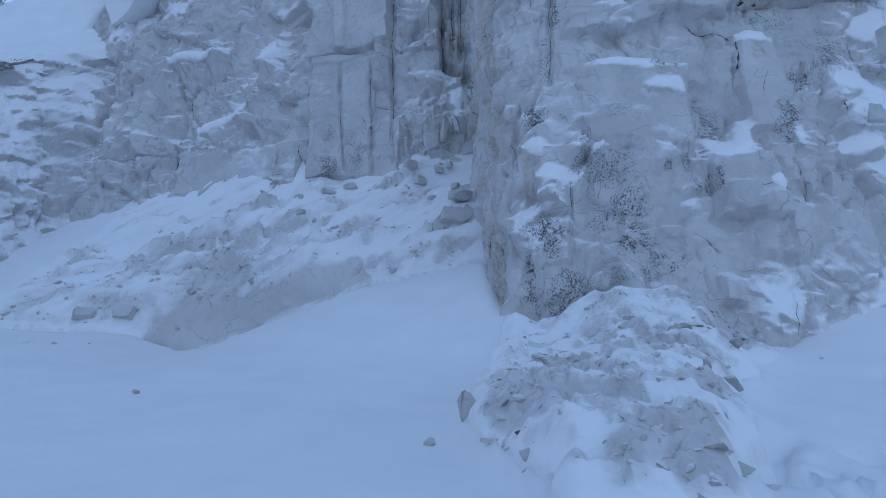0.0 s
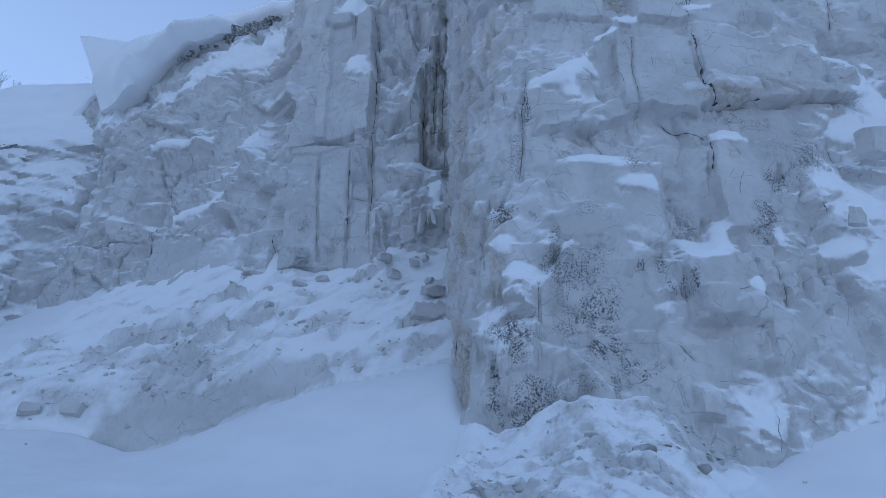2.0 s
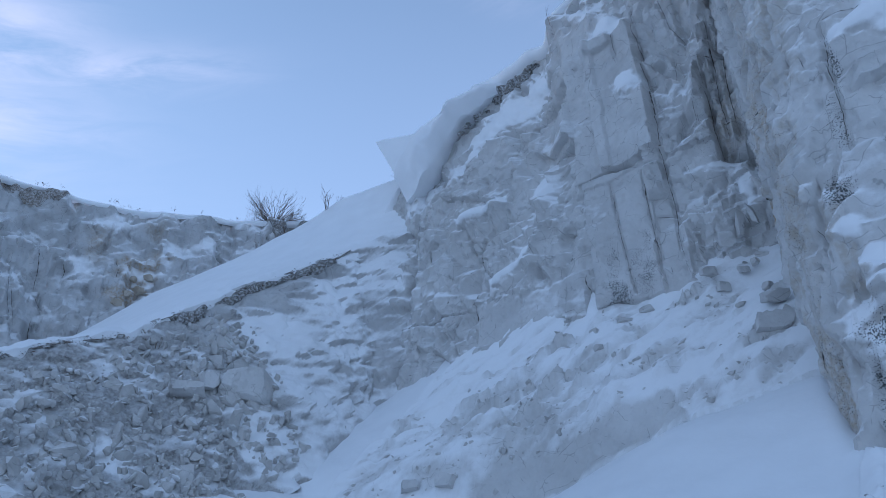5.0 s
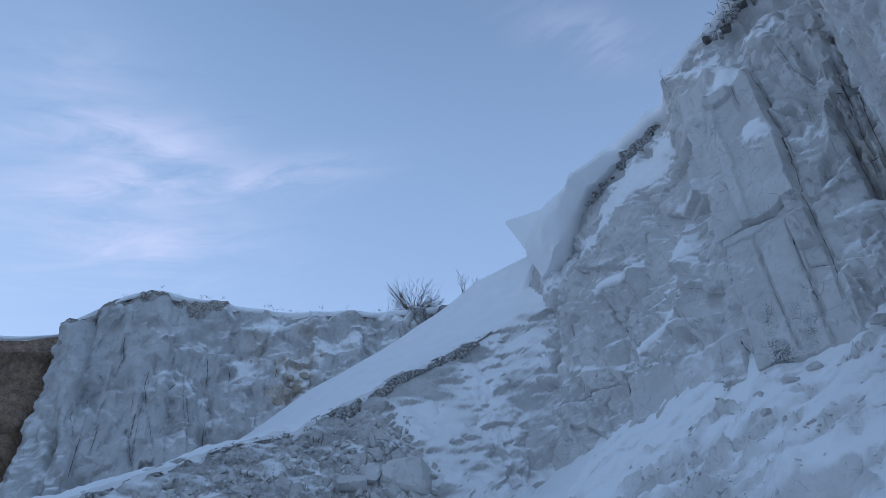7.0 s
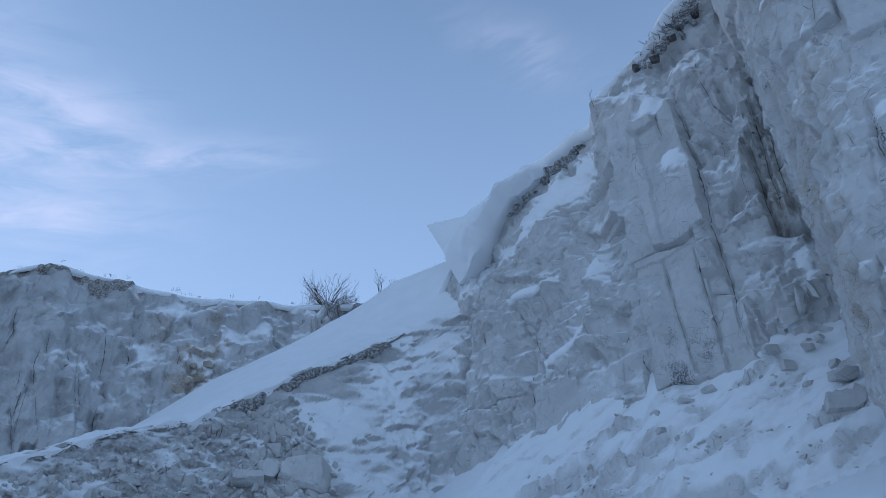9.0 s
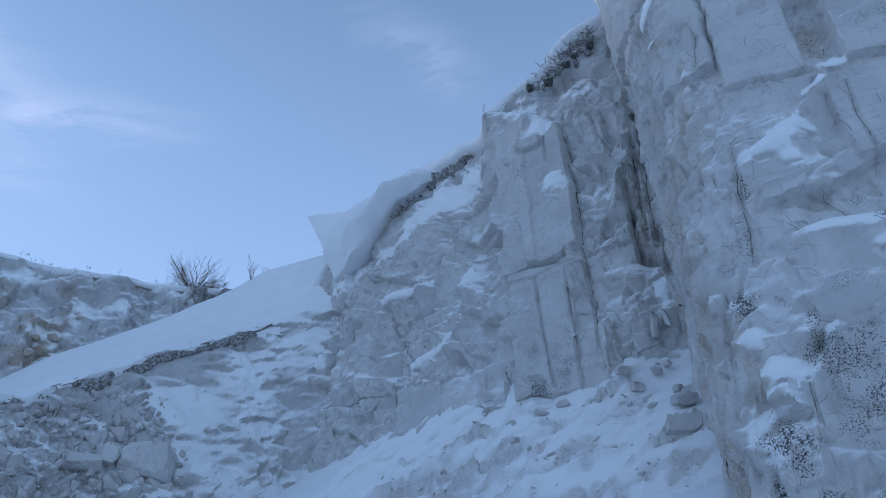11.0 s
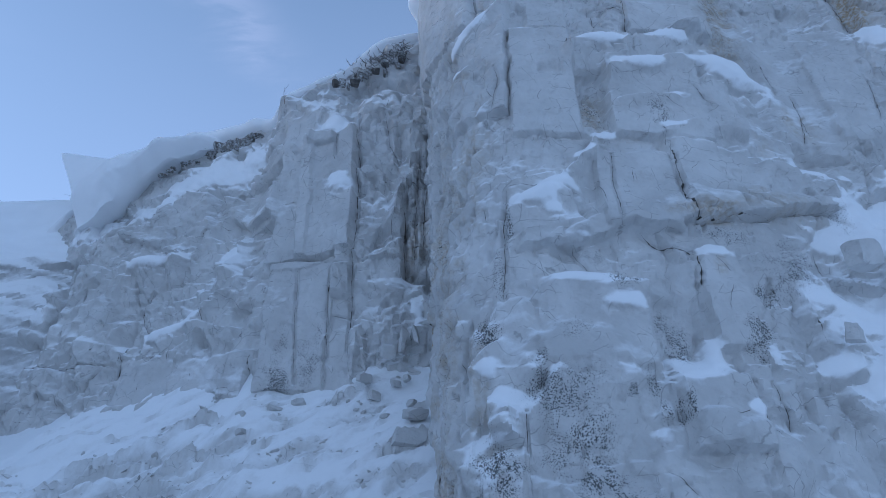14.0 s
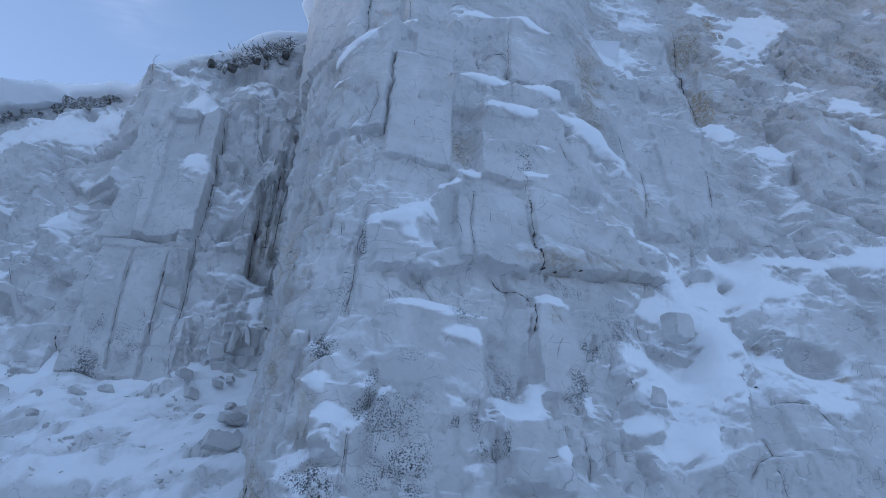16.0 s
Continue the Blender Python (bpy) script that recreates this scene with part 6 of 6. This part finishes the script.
def scree(name, parent, xs, ys, grid, bare_at, tries, sizes, spread, mat, seed):
    """Angular chips lying half sunk where the snow is thin."""
    rng = random.Random(seed)
    sx, sy = xs[1] - xs[0], ys[1] - ys[0]
    verts, faces = [], []
    gy_, gx_ = np.gradient(blur(grid, 3), sy, sx)
    for k in range(tries):
        i, j = rng.randrange(4, len(ys) - 4), rng.randrange(4, len(xs) - 4)
        if bare_at[i, j] > rng.gauss(*spread):
            continue
        size = rng.choice(sizes) * rng.uniform(0.7, 1.3)
        up = Vector((-gx_[i, j], -gy_[i, j], 1.0)).normalized()
        place = Vector((xs[j], ys[i], grid[i, j])) + up * size * rng.uniform(-0.35, 0.02)
        turn = up.to_track_quat("Z", "Y").to_matrix().to_4x4() @ pose(0, 0, 0, rng.gauss(0, 25), rng.gauss(0, 25), rng.uniform(0, 360))
        m = Matrix.Translation(place) @ turn @ Matrix.Diagonal((size * rng.uniform(0.8, 1.6), size, size * rng.uniform(0.6, 1.1), 1))
        me = rng.choice(STONES)
        n0 = len(verts)
        verts += [m @ q.co for q in me.vertices]
        faces += [tuple(n0 + i for i in f.vertices) for f in me.polygons]
    ob = strip_object(name, verts, faces, mat, parent)
    return tagged(ob, kind="stuff")


front_face = (rocky - np.interp(gx, *zip(*BENCH_Z)) < 1.15) & (gx > -6.7) & (gx < -1.6)
scree("bench_chips", rock_ground, gx, gy, rocky, np.where(front_face, 9.0, rocky_cover), 4200, (0.03, 0.04, 0.055, 0.075, 0.11), (0.08, 0.15), SNOWY, 41)
scree("mound_chips", mound_ob, mx, my, heap, np.where(mound(*np.meshgrid(mx, my)) > 0.25, heap_cover, 9.0), 3400, (0.015, 0.02, 0.03, 0.04, 0.06), (0.0, 0.17), SNOWY, 43)

for k in range(420):
    x, y = rng.gauss(1.7, 1.0), rng.uniform(4.2, 10.5)
    if float(mound(np.array([x]), np.array([y]))[0]) < 0.35 or fbm(np.array([x * 1.1]), np.array([y * 0.9]), 313, 3)[0] < -0.02:
        continue
    size = rng.choice((0.012, 0.016, 0.02, 0.026, 0.034))
    m = Matrix.Translation((x, y, ground_z(x, y) - 0.1 * size)) @ pose(0, 0, 0, rng.uniform(0, 360), rng.uniform(0, 360), rng.uniform(0, 360)) @ Matrix.Diagonal((size, size, size, 1))
    me = rng.choice(STONES)
    n0 = len(verts)
    verts += [m @ q.co for q in me.vertices]
    faces += [tuple(n0 + i for i in f.vertices) for f in me.polygons]
crumbs = strip_object("chalk_crumbs", verts, faces, SNOWY, mound_ob)
tagged(crumbs, kind="stuff")
for k, (u, back, size) in enumerate(((7.0, 0.1, 0.2), (7.6, 0.1, 0.16), (8.3, 0.1, 0.24), (9.0, 0.1, 0.2), (9.5, 0.1, 0.28), (10.1, 0.1, 0.18), (11.0, 0.1, 0.2), (12.2, 0.1, 0.16))):
    col = int(np.searchsorted(main.U[0], u))
    X, Y, Z = main.place(main.D)
    drop_stone(STONES[k], Vector((X[-8, col], Y[-8, col], Z[-8, col] - 0.55)), Vector((main.NX[-8, col], main.NY[-8, col], 0.3)).normalized(), size, bpy.data.objects["cliff_face"])

# ---- cornice ----
WAVE = [(-13.37, 21.38, -11.73, 17.78, 21.2), (-12.93, 21.31, -11.66, 17.81, 21.15), (-12.21, 21.17, -11.45, 17.89, 21.1), (-11.46, 21.01, -11.13, 18.03, 21.0),
        (-10.68, 20.76, -10.66, 18.21, 20.8), (-10.0, 20.73, -10.22, 18.71, 20.75), (-9.56, 20.95, -9.88, 19.5, 20.8), (-8.94, 21.55, -9.2, 20.35, 20.9),
        (-8.28, 22.05, -8.42, 21.05, 21.1), (-7.37, 22.0, -7.6, 21.4, 21.2), (-6.2, 21.8, -6.35, 21.5, 21.2)]


def wave(name, cols, label):
    """A wind-packed snow wave: columns of top (x, z), foot (x, z) and face y; sharp at its free end, running into the rim snow."""
    at, c = spline(cols, 110)
    at = at / at[-1]
    v = np.linspace(0, 1, 44)[:, None]
    X = c[:, 0] + (c[:, 2] - c[:, 0]) * v
    Z = c[:, 1] + (c[:, 3] - c[:, 1]) * v
    tall = c[:, 1] - c[:, 3]
    # the free end curls in below its tip
    X = X + 0.12 * np.sin(np.pi * v) ** 1.2 * v ** 0.3 * ramp01(0.35, 0.0, at)
    lean = ramp01(0.08, 0.6, at + 0.15 * (v - 0.3))
    out = 0.13 * tall * np.sin(np.pi * v ** 0.8) * (0.2 + lean) + 0.25 * lean * ramp01(0.0, 0.5, v) * ramp01(1.0, 0.75, at)
    lobe = ramp01(-0.10, 0.10, v - 0.66 * (1 - at / 0.48) + 0.12 * fbm(X * 0.9, Z * 0.9, 713, 3))
    out = out + 0.42 * lobe * ramp01(1.05, 0.55, v) * ramp01(0.95, 0.6, at)
    lumps = 0.30 * fbm(X * 1.3, Z * 1.3, 707, 4) * lean + 0.10 * fbm(X * 3.1, Z * 3.1, 709, 3) * lean * v + 0.05 * fbm(X, Z, 711, 2)
    Y = c[:, 4] + 0 * v - out - lumps
    # round the upper edge a little, more so to the right
    Y = Y + 0.35 * (0.15 + lean) * ramp01(0.10, 0.0, v) ** 2
    back = np.array([6.0, 3.0, 1.4, 0.6, 0.25])[:, None]
    top = [X[:1] + 0.05 * back, Y[:1] + back, Z[:1] + 0.05 * back - 0.03 * back ** 2 * (1 - at)]
    under = np.array([0.3, 0.8, 2.0])[:, None]
    low = [X[-1:] + 0 * under, Y[-1:] + under, Z[-1:] + 0.25 * under]
    G = [np.vstack([top[k], (X, Y, Z)[k], low[k]]) for k in range(3)]
    side = np.array([4.0, 2.0, 0.9, 0.3])
    G[0] = np.hstack([G[0][:, :1] + 0.35 * side, G[0]])
    G[1] = np.hstack([G[1][:, :1] + side, G[1]])
    G[2] = np.hstack([G[2][:, :1] - 0.02 * side, G[2]])
    ob = new(name, sheet_mesh(name, *G, flip=True, crisp=50))
    ob.data.materials.append(SNOWM)
    return tagged(ob, label, "snow")


sods = new("frozen_sod")
sods.location = (-9.0, 20.7, 20.0)
rng = random.Random(14)
for k in range(15):
    f = rng.uniform(6.6, 9.6)
    a, b = WAVE[int(f)], WAVE[min(int(f) + 1, 10)]
    x, y, z = (a[i] + (b[i] - a[i]) * (f - int(f)) for i in (2, 4, 3))
    ob = part("sod", boulder_bm((rng.uniform(0.05, 0.24), 0.14, rng.uniform(0.03, 0.11)), 80 + k, 8, 2), FROSTED, sods)
    ob.location = (x + 9.0 + 0.1 + rng.uniform(-0.1, 0.1), y - 20.7 - 0.02, z - 20.0 - 0.24 + rng.uniform(-0.1, 0.06))
tagged(sods, "dark frozen sods under the overhanging snow", "soil")
wave("snow_cornice", WAVE, "sharp overhanging snow cornice at the cliff's end")

# ---- plants ----
def twig(bm, a, way, length, thick, rng, depth):
    """A bent twig of short three-sided pieces, with side twigs."""
    ring = None
    p = Vector(a)
    d = Vector(way).normalized()
    n = 5
    for k in range(n + 1):
        side = d.orthogonal().normalized()
        up = d.cross(side)
        r = thick * (1 - 0.75 * k / n)
        new_ring = [bm.verts.new(p + r * (side * math.cos(2.094 * i) + up * math.sin(2.094 * i))) for i in range(3)]
        if ring:
            for i in range(3):
                bm.faces.new((ring[i], ring[(i + 1) % 3], new_ring[(i + 1) % 3], new_ring[i]))
        ring = new_ring
        if depth and 1 < k < n and rng.random() < 0.8:
            w = (d + Vector((rng.uniform(-0.9, 0.9), rng.uniform(-0.9, 0.9), rng.uniform(-0.2, 0.6)))).normalized()
            twig(bm, p, w, length * rng.uniform(0.3, 0.55), thick * 0.55, rng, depth - 1)
        d = (d + Vector((rng.uniform(-0.2, 0.2), rng.uniform(-0.2, 0.2), rng.uniform(-0.08, 0.16)))).normalized()
        p = p + d * length / n


def shrub(name, place, stems, height, spread, thick, seed, label, category, depth=2):
    rng = random.Random(seed)
    root = new(name)
    root.location = place
    for k in range(stems):
        bm = bmesh.new()
        a = rng.uniform(0, 2 * math.pi)
        lean = spread * rng.uniform(0.2, 1.0)
        twig(bm, (0.15 * spread * math.cos(a), 0.15 * spread * math.sin(a), -0.1), (lean * math.cos(a), lean * math.sin(a), 1.0), height * rng.uniform(0.55, 1.1), thick, rng, depth)
        part("stem", bm, TWIG, root)
    return tagged(root, label, category, {"bush": "bushes on the rim", "weed": "dry weeds on the crest"}[category])


def on_rim(turn, back=0.3):
    """A place on the far rim in a given direction from the path."""
    X, Y, Z = ridge.place(ridge.D)
    az = np.degrees(np.arctan2(EYE_X - X[-1], Y[-1] - EYE_Y))
    k = int(np.argmin(np.abs(az - turn)))
    return Vector((X[-1, k] - ridge.NX[-1, k] * back, Y[-1, k] - ridge.NY[-1, k] * back, Z[-1, k] + 0.2))


shrub("bush", on_rim(43.2), 110, 1.5, 2.6, 0.014, 3, "leafless brown bush on the snowy far rim", "bush", 3)
shrub("bush", on_rim(45.2), 9, 0.8, 1.0, 0.010, 4, "small dry bush beside the larger one", "bush", 2)


def ramp_top(k):
    return Vector((rc[k, 3], rc[k, 4], rc[k, 5] + 0.05))


for k, seed, h, n in ((378, 5, 1.1, 6), (352, 6, 0.8, 4), (335, 7, 0.7, 4), (386, 8, 0.5, 3)):
    shrub("dry_weed", ramp_top(k), n, h, 0.35, 0.012, seed, "thin dry weed stalks on the snow crest", "weed", 2)


shrub("dry_weed", (-4.25, 18.05, 20.75), 3, 0.6, 0.9, 0.010, 18, "thin bare twig on the cliff edge", "weed", 1)
shrub("dry_weed", (-15.75, 14.05, 9.95), 9, 0.55, 0.5, 0.012, 17, "dark dry weed on the rubble bank", "weed", 2)


def blades(name, spots, length, mat, parent, seed):
    """Many thin dry grass blades at the given places; each spot has a lean."""
    rng = random.Random(seed)
    verts, faces = [], []
    for p, lean, count in spots:
        for _ in range(count):
            q = p + Vector((rng.uniform(-0.12, 0.12), rng.uniform(-0.12, 0.12), rng.uniform(-0.04, 0.04)))
            d = (lean + Vector((rng.uniform(-0.6, 0.6), rng.uniform(-0.6, 0.6), rng.uniform(-0.4, 0.4)))).normalized()
            ll, w = length * rng.uniform(0.4, 1.2), Vector((rng.uniform(-1, 1), rng.uniform(-1, 1), 0.2)).normalized() * 0.006
            n0 = len(verts)
            bend = Vector((0, 0, -0.25 * ll))
            verts += [q - w, q + w, q + d * ll * 0.55 + w * 0.6, q + d * ll + bend]
            faces += [(n0, n0 + 1, n0 + 2), (n0, n0 + 2, n0 + 3)]
    ob = strip_object(name, verts, faces, mat, parent)
    return tagged(ob, "dry brown grass hanging from the turf edge", "grass", kind="stuff")


def edge_spots(c, u0, u1, step, drop, count, seed):
    rng = random.Random(seed)
    X, Y, Z = c.place(c.D)
    out = []
    for u in np.arange(u0, u1, step):
        if rng.random() < 0.35:
            continue
        col = min(int(np.searchsorted(c.U[0], u + rng.uniform(-step, step))), c.U.shape[1] - 1)
        nx, ny = c.NX[-1, col], c.NY[-1, col]
        out.append((Vector((X[-1, col] + nx * 0.30, Y[-1, col] + ny * 0.30, Z[-1, col] - drop - rng.uniform(0, 0.15))), Vector((nx * 0.7, ny * 0.7, -0.3)), rng.randint(count // 2, count)))
    return out


blades("grass_fringe", edge_spots(bank, 21.0, 29.5, 0.11, 0.12, 9, 1), 0.13, TWIG, None, 11)
blades("rim_grass", edge_spots(main, 9.3, 13.4, 0.16, 0.62, 7, 2), 0.2, TWIG, None, 12)
spots = []
for k in range(34):
    rngk = random.Random(k)
    spots.append((on_rim(rngk.choice((rngk.uniform(40, 47), rngk.uniform(48, 58), rngk.uniform(60, 70))), 0.2) + Vector((0, 0, 0.15)), Vector((0, 0, 1.2)), 7))
blades("ridge_grass", spots, 0.24, TWIG, None, 13)

# hanging roots and frozen scrub at the top of the corner
FROSTY_ROOT = soil_material("frosted_root", (0.035, 0.03, 0.024), (0.10, 0.085, 0.07), 0.6)
roots = new("root_clump")
roots.location = (-0.5, 16.9, 22.1)
rng = random.Random(9)
for k in range(16):
    f = 0.8 * k / 15 - 0.75
    bm = boulder_bm((rng.uniform(0.12, 0.30), 0.2, rng.uniform(0.10, 0.30)), 60 + k, 8)
    ob = part("sod", bm, TURF_AND_SHADE if k % 3 == 0 else FROSTED, roots)
    ob.location = (2.5 * f + rng.uniform(-0.2, 0.2), 0.30 - 0.25 * f, 1.25 * f + rng.uniform(-0.35, -0.05))
for k in range(130):
    bm = bmesh.new()
    f = min(max(rng.gauss(-0.15, 0.25), -0.8), 0.08)
    a = (2.5 * f + rng.uniform(-0.15, 0.15), rng.uniform(-0.05, 0.2) - 0.25 * f, 1.25 * f + rng.uniform(-0.25, 0.35))
    twig(bm, a, (rng.uniform(-1, 1), rng.uniform(-1.0, -0.1), rng.uniform(-1.3, 0.3)), rng.uniform(0.12, 0.34), 0.016, rng, 2)
    part("root", bm, FROSTY_ROOT, roots)
tagged(roots, "dark frosted roots hanging under the rim snow", "roots")
